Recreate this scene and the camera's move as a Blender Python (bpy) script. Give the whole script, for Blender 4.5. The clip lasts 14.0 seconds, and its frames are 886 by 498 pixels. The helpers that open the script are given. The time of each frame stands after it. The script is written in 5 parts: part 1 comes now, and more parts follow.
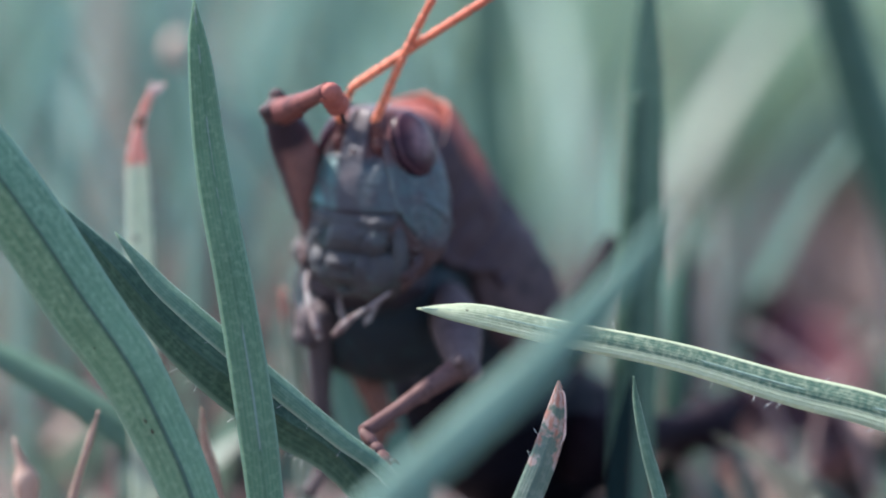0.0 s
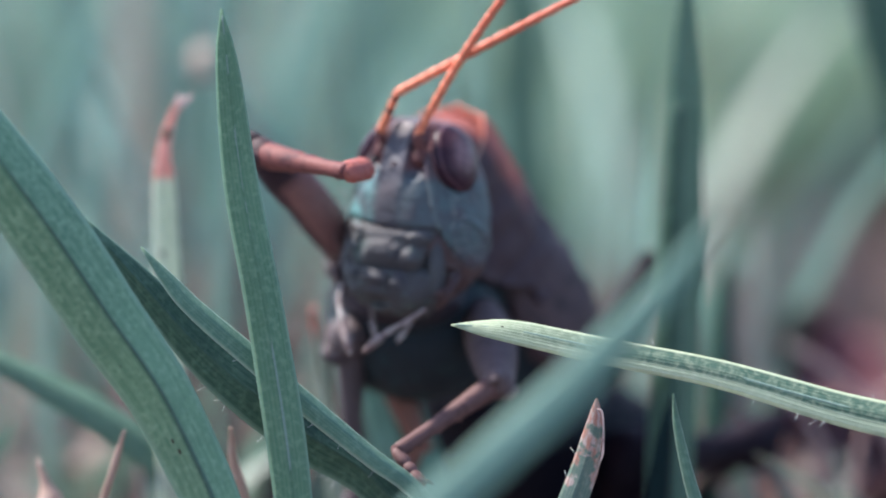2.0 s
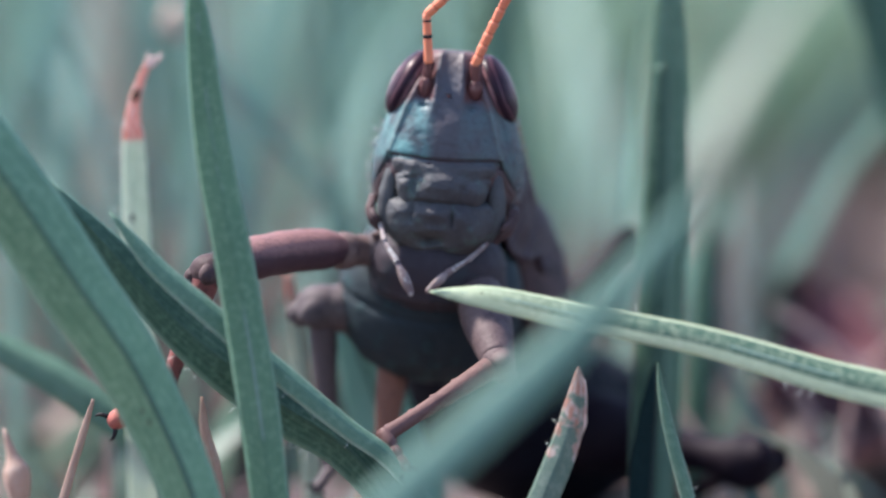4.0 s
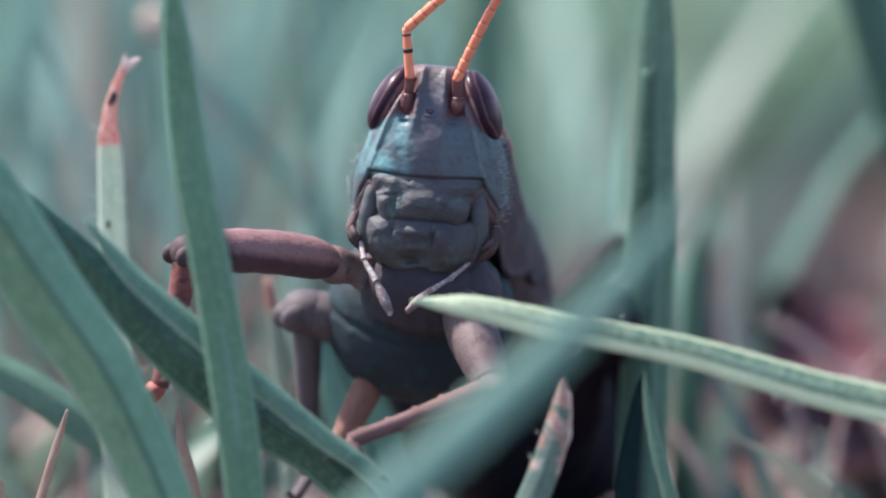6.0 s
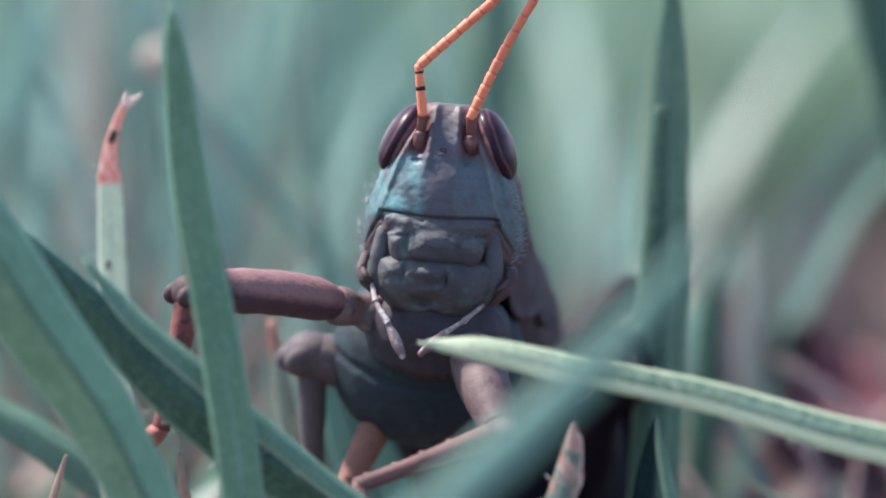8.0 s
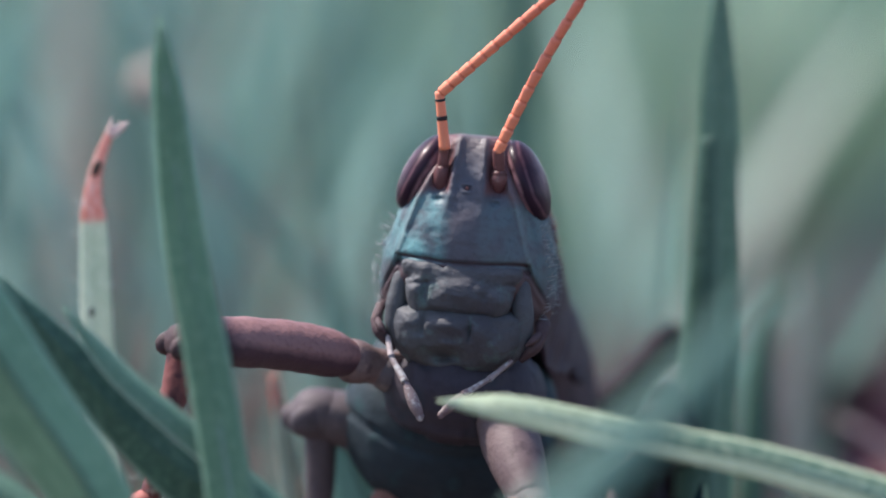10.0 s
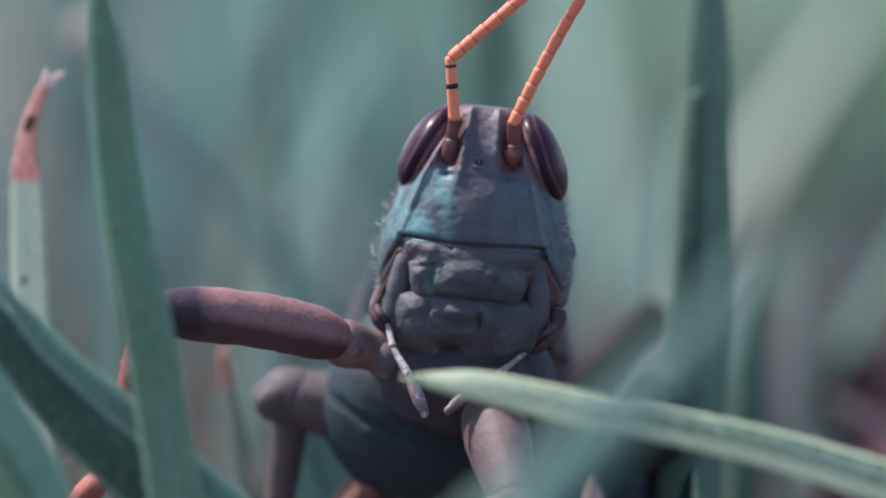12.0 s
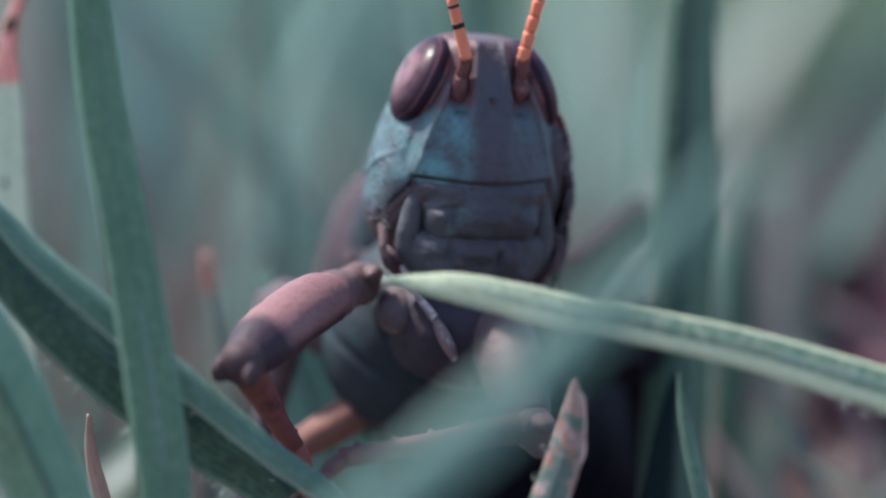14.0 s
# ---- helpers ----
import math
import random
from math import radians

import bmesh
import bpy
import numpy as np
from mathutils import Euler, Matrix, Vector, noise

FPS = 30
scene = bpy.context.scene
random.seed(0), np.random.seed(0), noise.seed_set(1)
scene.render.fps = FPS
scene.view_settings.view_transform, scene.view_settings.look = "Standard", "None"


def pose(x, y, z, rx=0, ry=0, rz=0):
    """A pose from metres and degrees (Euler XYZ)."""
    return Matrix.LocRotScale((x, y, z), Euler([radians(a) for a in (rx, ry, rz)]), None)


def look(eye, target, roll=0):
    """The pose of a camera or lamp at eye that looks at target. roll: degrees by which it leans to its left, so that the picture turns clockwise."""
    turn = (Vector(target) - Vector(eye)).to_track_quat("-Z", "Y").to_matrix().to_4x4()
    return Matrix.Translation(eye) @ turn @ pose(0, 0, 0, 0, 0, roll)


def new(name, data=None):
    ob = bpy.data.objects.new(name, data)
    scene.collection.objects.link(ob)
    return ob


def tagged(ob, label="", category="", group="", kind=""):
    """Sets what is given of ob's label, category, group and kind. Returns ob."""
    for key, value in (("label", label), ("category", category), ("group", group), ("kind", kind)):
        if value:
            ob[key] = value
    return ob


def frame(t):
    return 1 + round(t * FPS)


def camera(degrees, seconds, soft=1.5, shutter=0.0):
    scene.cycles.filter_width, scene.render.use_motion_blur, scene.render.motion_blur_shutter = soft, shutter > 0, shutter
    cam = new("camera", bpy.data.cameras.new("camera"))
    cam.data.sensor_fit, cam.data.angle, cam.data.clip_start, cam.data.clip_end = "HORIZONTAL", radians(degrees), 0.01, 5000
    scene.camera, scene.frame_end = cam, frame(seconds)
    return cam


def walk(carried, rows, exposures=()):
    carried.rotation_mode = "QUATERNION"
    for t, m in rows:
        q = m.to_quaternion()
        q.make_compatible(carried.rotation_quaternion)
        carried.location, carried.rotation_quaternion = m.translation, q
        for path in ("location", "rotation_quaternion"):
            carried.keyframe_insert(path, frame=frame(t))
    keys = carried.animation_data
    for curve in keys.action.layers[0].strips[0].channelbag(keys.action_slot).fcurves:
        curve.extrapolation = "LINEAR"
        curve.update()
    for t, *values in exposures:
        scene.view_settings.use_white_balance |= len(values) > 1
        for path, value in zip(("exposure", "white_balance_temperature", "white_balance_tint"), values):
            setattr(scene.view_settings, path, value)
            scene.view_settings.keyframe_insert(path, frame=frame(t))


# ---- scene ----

MM = 0.001          # everything below is laid out in millimetres

# ---------------------------------------------------------------- camera
cam = camera(8.0, 14.0, soft=2.0)
ROWS = [
    (0, 0.00, -234.00, 28.36, 86.000, 0.000, 0.000),
    (0.5, -0.17, -232.65, 28.05, 86.247, 0.064, 0.057),
    (1, -0.40, -230.94, 27.95, 86.326, 0.032, 0.124),
    (1.5, -0.17, -229.82, 27.96, 86.387, 0.081, 0.275),
    (2, -0.22, -228.28, 27.57, 86.235, 0.131, 0.247),
    (2.5, -0.17, -226.57, 27.54, 85.886, 0.186, 0.233),
    (3, -0.20, -224.81, 27.67, 85.748, 0.247, 0.129),
    (5.5, 0.06, -218.04, 27.22, 85.932, 0.054, 0.022),
    (6, 0.42, -216.92, 27.46, 85.806, 0.029, 0.070),
    (6.5, 0.12, -215.79, 27.42, 85.906, 0.015, 0.035),
    (7, 0.07, -214.59, 27.17, 86.082, -0.019, -0.018),
    (7.5, 0.09, -213.10, 27.07, 86.172, -0.008, 0.037),
    (8, 0.36, -211.97, 26.87, 86.238, 0.043, 0.125),
    (8.5, -0.04, -206.22, 26.53, 86.272, 0.048, 0.041),
    (9, -0.05, -200.64, 26.61, 86.209, -0.003, 0.323),
    (9.2, -0.27, -198.56, 26.57, 86.379, -0.019, 0.176),
    (11.5, 0.05, -175.18, 24.34, 86.529, -0.064, 0.209),
    (12, 0.02, -172.83, 24.06, 86.434, -0.228, -0.037),
    (12.5, 0.87, -170.38, 23.72, 86.384, -0.307, 0.123),
    (13, 0.98, -169.37, 23.48, 86.393, -0.255, 0.161),
    (13.3, 0.40, -170.20, 23.75, 86.400, -0.210, 0.000),
    (13.5, 0.00, -170.83, 23.95, 85.997, -0.174, -0.148),
    (13.7, 0.40, -171.20, 23.85, 85.715, -0.174, -0.060),
    (13.9, 0.80, -171.60, 23.70, 85.800, -0.175, 0.050),
    (14, 0.97, -171.72, 23.65, 85.659, -0.176, 0.115),
]
walk(cam, [(t, pose(x * MM, y * MM, z * MM, rx, ry, rz)) for t, x, y, z, rx, ry, rz in ROWS],
     exposures=[(0, 1.22, 6420, 13), (8.4, 1.31, 6430, 13), (9, 1.19, 6420, 13), (12, 0.89, 6300, 16), (14, 0.90, 6280, 17)])

# ---------------------------------------------------------------- light
world = bpy.data.worlds.new("sky")
scene.world = world
world.use_nodes = True
wn = world.node_tree.nodes
sky = wn.new("ShaderNodeTexSky")
sky.sky_type = "NISHITA"
sky.sun_disc = False
SUN_EL, SUN_AZ = 57.0, -72.0      # the sun stands high over the animal's right side (degrees from +y towards +x)
sky.sun_elevation, sky.sun_rotation = radians(SUN_EL), radians(SUN_AZ)
world.node_tree.links.new(sky.outputs[0], wn["Background"].inputs[0])
wn["Background"].inputs[1].default_value = 0.15
sun = new("sun", bpy.data.lights.new("sun", "SUN"))
sun.data.energy, sun.data.angle, sun.data.color = 4.5, radians(3), (1.0, 0.93, 0.84)
sd = Vector((math.sin(radians(SUN_AZ)) * math.cos(radians(SUN_EL)), math.cos(radians(SUN_AZ)) * math.cos(radians(SUN_EL)), math.sin(radians(SUN_EL))))
sun.matrix_world = look(sd * 2, (0, 0, 0))


# ---------------------------------------------------------------- materials
class Shader:
    """A small node builder round one Principled surface."""

    def __init__(self, name):
        self.m = bpy.data.materials.new(name)
        self.m.use_nodes = True
        self.t = self.m.node_tree
        self.b = self.t.nodes["Principled BSDF"]

    def n(self, kind, **inputs):
        node = self.t.nodes.new("ShaderNode" + kind)
        for key, value in inputs.items():
            key = key.replace("_", " ")
            if hasattr(value, "is_output"):
                self.t.links.new(value, node.inputs[key])
            else:
                node.inputs[key].default_value = value
        return node

    def link(self, a, b):
        self.t.links.new(a, b)

    def ramp(self, fac, stops):
        node = self.t.nodes.new("ShaderNodeValToRGB")
        e = node.color_ramp.elements
        while len(e) < len(stops):
            e.new(0.5)
        for el, (p, c) in zip(e, stops):
            el.position, el.color = p, (*c, 1)
        self.link(fac, node.inputs[0])
        return node.outputs[0]

    def mix(self, fac, a, b, mode="MIX"):
        node = self.t.nodes.new("ShaderNodeMix")
        node.data_type, node.blend_type = "RGBA", mode
        for value, sock in ((fac, node.inputs[0]), (a, node.inputs[6]), (b, node.inputs[7])):
            if hasattr(value, "is_output"):
                self.link(value, sock)
            elif isinstance(value, (int, float)):
                sock.default_value = value
            else:
                sock.default_value = (*value, 1)
        return node.outputs[2]

    def math(self, op, a, b=0.0):
        node = self.t.nodes.new("ShaderNodeMath")
        node.operation = op
        for value, sock in ((a, node.inputs[0]), (b, node.inputs[1])):
            if hasattr(value, "is_output"):
                self.link(value, sock)
            else:
                sock.default_value = value
        return node.outputs[0]

    def noise(self, scale, detail=4.0, coord=None, rough=0.55):
        node = self.n("TexNoise", Scale=scale, Detail=detail, Roughness=rough)
        self.link(coord if coord is not None else self.coord("Object"), node.inputs["Vector"])
        return node.outputs["Fac"]

    def coord(self, which):
        return self.t.nodes.new("ShaderNodeTexCoord").outputs[which]

    def bump(self, height, strength, distance):
        node = self.n("Bump", Strength=strength, Distance=distance)
        self.link(height, node.inputs["Height"])
        self.link(node.outputs[0], self.b.inputs["Normal"])

    def set(self, **inputs):
        for key, value in inputs.items():
            sock = self.b.inputs[key.replace("_", " ")]
            if hasattr(value, "is_output"):
                self.link(value, sock)
            else:
                sock.default_value = value if not isinstance(value, tuple) else (*value, 1)
        return self

    def translucent(self, colour, share):
        """Lets part of the light through, as a leaf does."""
        tr = self.t.nodes.new("ShaderNodeBsdfTranslucent")
        if hasattr(colour, "is_output"):
            self.link(colour, tr.inputs[0])
        else:
            tr.inputs[0].default_value = (*colour, 1)
        mx = self.t.nodes.new("ShaderNodeMixShader")
        mx.inputs[0].default_value = share
        out = self.t.nodes["Material Output"]
        self.link(self.b.outputs[0], mx.inputs[1])
        self.link(tr.outputs[0], mx.inputs[2])
        self.link(mx.outputs[0], out.inputs[0])


def leaf_material(name, dark, light, vein, rough=0.5, share=0.3, stripes=9.0, spots=0.0, dry=None, dry_from=0.0, dry_to=0.1, band=None, rim=None, patchy=0.12, lines=0.35, gloss=0.45):
    """A grass blade: u runs across it, v from the tip (0) to the root (1)."""
    s = Shader(name)
    uv = s.coord("UV")
    sep = s.n("SeparateXYZ", Vector=uv)
    u, v = sep.outputs[0], sep.outputs[1]
    w = s.math("MULTIPLY", s.math("ADD", s.math("SINE", s.math("MULTIPLY", u, stripes * 6.283)), 1.0), 0.5)
    grain_at = s.n("Mapping", Vector=uv, Scale=(45.0, 5.0, 1.0)).outputs[0]
    grain = s.noise(1.0, 5.0, grain_at)
    blot = s.noise(900.0, 4.0)
    speck = s.noise(4200.0, 4.0)
    big = s.noise(180.0, 3.0)
    col = s.mix(s.ramp(big, [(0.3, (0, 0, 0)), (0.7, (1, 1, 1))]), dark, light)
    col = s.mix(s.math("MULTIPLY", s.math("MULTIPLY", w, grain), 0.5), col, vein)
    col = s.mix(s.math("MULTIPLY", s.ramp(grain, [(0.45, (0, 0, 0)), (0.75, (1, 1, 1))]), 0.35), col, vein)
    col = s.mix(s.math("MULTIPLY", s.ramp(speck, [(0.48, (0, 0, 0)), (0.66, (1, 1, 1))]), 0.6), col, vein)
    col = s.mix(s.math("MULTIPLY", s.ramp(blot, [(0.5, (0, 0, 0)), (0.7, (1, 1, 1))]), 0.3), col, dark)
    drift = s.math("MULTIPLY", s.math("SUBTRACT", s.noise(1.0, 2.0, s.n("Mapping", Vector=uv, Scale=(3.0, 4.0, 1.0)).outputs[0]), 0.5), 0.03)
    fine = s.math("POWER", s.math("MULTIPLY", s.math("ADD", s.math("SINE", s.math("MULTIPLY", s.math("ADD", u, drift), stripes * 2.2 * 6.283)), 1.0), 0.5), 5.0)
    gaps = s.ramp(s.noise(1.0, 3.0, s.n("Mapping", Vector=uv, Scale=(30.0, 9.0, 1.0)).outputs[0]), [(0.38, (0, 0, 0)), (0.62, (1, 1, 1))])
    col = s.mix(s.math("MULTIPLY", s.math("MULTIPLY", fine, gaps), lines), col, vein)
    scratch = s.noise(1.0, 2.0, s.n("Mapping", Vector=uv, Scale=(120.0, 26.0, 1.0)).outputs[0])
    col = s.mix(s.math("MULTIPLY", s.ramp(scratch, [(0.70, (0, 0, 0)), (0.76, (1, 1, 1))]), lines), col, (0.42, 0.50, 0.44))
    mid = s.math("SUBTRACT", 1.0, s.math("MULTIPLY", s.math("ABSOLUTE", s.math("SUBTRACT", u, 0.5)), 14.0))
    mid = s.n("Clamp", Value=mid).outputs[0]
    col = s.mix(s.math("MULTIPLY", mid, 0.5), col, dark)
    if band:
        col = s.mix(s.math("MULTIPLY", s.ramp(u, [(0.07, (0, 0, 0)), (0.13, (1, 1, 1)), (0.66, (1, 1, 1)), (0.71, (0, 0, 0))]), s.math("MULTIPLY", s.ramp(v, [(0.16, (0, 0, 0)), (0.40, (1, 1, 1))]), s.ramp(speck, [(0.4, (1, 1, 1)), (0.75, (0.6, 0.6, 0.6))]))), col, band)
    if rim:
        col = s.mix(s.math("MULTIPLY", s.ramp(u, [(0.0, (1, 1, 1)), (0.1, (0, 0, 0)), (0.9, (0, 0, 0)), (1.0, (1, 1, 1))]), 0.8), col, rim)
    if spots:
        vor = s.n("TexVoronoi", Scale=700.0)
        s.link(s.coord("Object"), vor.inputs["Vector"])
        col = s.mix(s.math("MULTIPLY", s.ramp(vor.outputs["Distance"], [(0.02 + spots * 0.1, (1, 1, 1)), (0.06 + spots * 0.16, (0, 0, 0))]), s.ramp(blot, [(0.55, (0, 0, 0)), (0.62, (1, 1, 1))])), col, (0.02, 0.015, 0.012))
    if dry:
        edge = s.math("ADD", v, s.math("MULTIPLY", s.math("SUBTRACT", blot, 0.5), patchy))
        streak = s.noise(1.0, 3.0, s.n("Mapping", Vector=uv, Scale=(5.0, 14.0, 1.0)).outputs[0])
        worn = s.mix(s.ramp(streak, [(0.40, (0, 0, 0)), (0.62, (1, 1, 1))]), tuple(c * k for c, k in zip(dry, (0.88, 0.62, 0.56))), tuple(min(0.9, c * k) for c, k in zip(dry, (1.08, 1.35, 1.5))))
        col = s.mix(s.ramp(edge, [(dry_from, (1, 1, 1)), (dry_to, (0, 0, 0))]), col, worn)
    s.set(Base_Color=col, Roughness=rough)
    s.b.inputs["Specular IOR Level"].default_value = gloss
    s.bump(s.math("ADD", s.math("MULTIPLY", w, 0.5), s.math("ADD", grain, speck)), 0.45, 0.00006)
    s.translucent(col, share)
    return s.m


def shell_material(name, a, b, c=None, rough=0.66, scale=700.0, bump=0.38, coat=0.0, cut=0.52, gloss=0.28):
    """Insect cuticle: mottled in three scales, finely pitted."""
    s = Shader(name)
    n1, n2, n3 = s.noise(scale * 0.6, 4.0), s.noise(scale * 2.6, 5.0), s.noise(scale * 11.0, 3.0)
    col = s.mix(s.ramp(n1, [(0.35, (0, 0, 0)), (0.65, (1, 1, 1))]), a, b)
    if c:
        col = s.mix(s.ramp(n2, [(cut, (0, 0, 0)), (cut + 0.14, (1, 1, 1))]), col, c)
    col = s.mix(s.ramp(n3, [(0.5, (0, 0, 0)), (0.75, (0.35, 0.35, 0.35))]), col, tuple(x * 0.45 for x in a))
    s.set(Base_Color=col, Roughness=s.math("ADD", s.math("MULTIPLY", n2, 0.3), rough - 0.15), Coat_Weight=coat, Coat_Roughness=0.35)
    s.b.inputs["Specular IOR Level"].default_value = gloss
    s.bump(s.math("ADD", n2, s.math("MULTIPLY", n3, 0.6)), bump, 0.00012)
    return s.m


def head_material():
    """Slate-grey forehead, bluish mottled cheeks outside the facial ridges, reddish antennal pits, brown jaw joint."""
    s = Shader("head_cuticle")
    sep = s.n("SeparateXYZ", Vector=s.coord("Object"))
    x = s.math("MULTIPLY", s.math("ABSOLUTE", sep.outputs[0]), 1000.0)
    z = s.math("MULTIPLY", sep.outputs[2], 1000.0)
    n1, n2, n3 = s.noise(450.0, 4.0), s.noise(1300.0, 5.0), s.noise(6000.0, 3.0)
    off = s.math("MULTIPLY", s.math("SUBTRACT", n2, 0.5), 0.5)
    black, white = (0, 0, 0), (1, 1, 1)
    col = s.mix(n1, (0.045, 0.044, 0.060), (0.066, 0.069, 0.087))
    # blue-green bloom, in patches on the forehead and full on the cheeks
    height = s.ramp(s.math("ADD", s.math("MULTIPLY", s.math("ADD", z, off), 0.2), 0.5), [(0.0, black), (0.10, white), (0.56, white), (0.66, black)])
    ridge_at = s.math("ADD", s.math("SUBTRACT", x, 1.6), s.math("MULTIPLY", z, 0.3))
    inner = s.ramp(s.math("MULTIPLY", s.math("ADD", x, s.math("MULTIPLY", s.math("SUBTRACT", n1, 0.5), 0.9)), 0.4), [(0.14, black), (0.30, (0.85, 0.85, 0.85))])
    patch = s.ramp(s.math("ADD", s.math("ADD", s.math("MULTIPLY", sep.outputs[0], 200.0), s.math("MULTIPLY", s.math("SUBTRACT", s.noise(700.0, 3.0), 0.5), 0.18)), 0.5), [(0.38, white), (0.47, (0.22, 0.22, 0.22))])
    inner = s.math("MULTIPLY", inner, patch)
    bloom = s.math("MULTIPLY", s.math("MULTIPLY", inner, height), s.ramp(n2, [(0.36, (0.25, 0.25, 0.25)), (0.6, white)]))
    col = s.mix(bloom, col, (0.105, 0.265, 0.275))
    cheek = s.math("MULTIPLY", s.ramp(s.math("ADD", ridge_at, 0.5), [(0.42, black), (0.56, white)]), height)
    dots = s.n("TexVoronoi", Scale=2600.0, Vector=s.coord("Object")).outputs["Distance"]
    col = s.mix(s.math("MULTIPLY", cheek, 0.6), col, s.mix(s.ramp(dots, [(0.22, white), (0.45, black)]), (0.058, 0.102, 0.110), (0.048, 0.060, 0.072)))
    crest = s.math("MULTIPLY", s.ramp(s.math("MULTIPLY", s.math("ABSOLUTE", ridge_at), 4.0), [(0.10, white), (0.42, black)]), height)
    col = s.mix(s.math("MULTIPLY", crest, 0.6), col, (0.125, 0.185, 0.190))
    col = s.mix(s.ramp(s.noise(800.0, 5.0), [(0.48, black), (0.66, (0.6, 0.6, 0.6))]), col, (0.058, 0.044, 0.056))
    # warmer crown, pale margin of the eye, reddish pits
    col = s.mix(s.ramp(s.math("ADD", s.math("MULTIPLY", z, 0.2), 0.5), [(0.74, black), (0.92, white)]), col, (0.078, 0.066, 0.074))
    rim_at = s.math("ADD", s.math("MULTIPLY", x, 0.9), s.math("MULTIPLY", z, 0.44))
    margin = s.math("MULTIPLY", s.ramp(s.math("SUBTRACT", rim_at, 1.0), [(0.26, black), (0.42, white)]), s.ramp(s.math("MULTIPLY", z, 0.4), [(0.10, black), (0.24, white)]))
    col = s.mix(margin, col, s.mix(n2, (0.075, 0.050, 0.056), (0.115, 0.080, 0.085)))
    pit_x = s.ramp(s.math("ADD", s.math("ABSOLUTE", s.math("SUBTRACT", x, 0.84)), s.math("MULTIPLY", off, 0.3)), [(0.24, white), (0.38, black)])
    pit_z = s.ramp(s.math("MULTIPLY", s.math("ADD", z, s.math("MULTIPLY", off, 0.6)), 0.4), [(0.18, black), (0.27, white)])
    col = s.mix(s.math("MULTIPLY", pit_x, pit_z), col, s.mix(s.ramp(n2, [(0.5, black), (0.68, white)]), (0.094, 0.038, 0.040), (0.20, 0.115, 0.11)))
    # the brown joint of the jaw inside the cheek's lower seam
    jaw = s.math("SUBTRACT", s.math("SUBTRACT", 1.95, s.math("MULTIPLY", s.math("ADD", z, 1.5), 0.55)), x)
    low = s.ramp(s.math("MULTIPLY", z, -0.2), [(0.30, black), (0.33, white)])
    col = s.mix(s.math("MULTIPLY", s.ramp(s.math("ADD", jaw, 0.5), [(0.47, black), (0.53, white)]), low), col, s.mix(n2, (0.052, 0.032, 0.037), (0.088, 0.054, 0.056)))
    lip = s.ramp(s.math("MULTIPLY", s.math("ABSOLUTE", jaw), 4.0), [(0.10, white), (0.28, black)])
    col = s.mix(s.math("MULTIPLY", s.math("MULTIPLY", lip, low), 0.7), col, (0.030, 0.018, 0.023))
    bow = s.math("MULTIPLY", s.math("COSINE", s.math("MULTIPLY", x, 1.6)), 0.05)
    line = s.math("ABSOLUTE", s.math("ADD", s.math("ADD", z, 1.47), bow))
    seam = s.math("MULTIPLY", s.ramp(s.math("MULTIPLY", line, 5.0), [(0.10, white), (0.36, black)]), s.ramp(s.math("MULTIPLY", x, 0.4), [(0.76, white), (0.82, black)]))
    col = s.mix(seam, col, (0.034, 0.020, 0.025))
    col = s.mix(s.ramp(n3, [(0.52, black), (0.75, (0.4, 0.4, 0.4))]), col, (0.024, 0.026, 0.034))
    s.set(Base_Color=col, Roughness=s.math("ADD", s.math("MULTIPLY", n2, 0.3), 0.42))
    s.b.inputs["Specular IOR Level"].default_value = 0.4
    s.bump(s.math("ADD", n2, s.math("MULTIPLY", n3, 0.35)), 0.28, 0.00012)
    return s.m


def pronotum_material():
    """Dusky purple-brown shield, reddish along its front and top, where sunlight is painted into the red."""
    s = Shader("pronotum_cuticle")
    n1, n2, n3 = s.noise(420.0, 4.0), s.noise(1200.0, 5.0), s.noise(5000.0, 3.0)
    at = s.n("VectorMath")
    at.operation = "SUBTRACT"
    s.link(s.coord("Object"), at.inputs[0])
    at.inputs[1].default_value = (0.00005, 0.00325, 0.0150)
    spans = []
    for way in ((66.0, 714.8, -696.1), (140.3, 684.6, 715.4)):
        dot = s.n("VectorMath", Vector=at.outputs[0])
        dot.operation = "DOT_PRODUCT"
        dot.inputs[1].default_value = way
        spans.append(dot.outputs["Value"])
    patch = s.math("MULTIPLY", s.math("SUBTRACT", n1, 0.5), 2.0)
    front = s.ramp(s.math("MULTIPLY", s.math("ADD", spans[0], patch), 0.2), [(0.40, (1, 1, 1)), (0.78, (0, 0, 0))])
    high = s.ramp(s.math("MULTIPLY", s.math("ADD", s.math("ADD", spans[1], patch), 2.0), 0.2), [(0.46, (0, 0, 0)), (0.76, (1, 1, 1))])
    red = s.math("MULTIPLY", front, high)
    col = s.mix(n2, (0.028, 0.017, 0.026), (0.060, 0.034, 0.042))
    # reddish cuticle, brightened to carry the sun on the front of the back
    col = s.mix(red, col, (0.42, 0.120, 0.085))
    col = s.mix(s.ramp(n3, [(0.5, (0, 0, 0)), (0.75, (0.4, 0.4, 0.4))]), col, (0.03, 0.018, 0.02))
    s.set(Base_Color=col, Roughness=0.62)
    s.b.inputs["Specular IOR Level"].default_value = 0.28
    s.bump(s.math("ADD", n2, s.math("MULTIPLY", n3, 0.6)), 0.4, 0.00012)
    return s.m


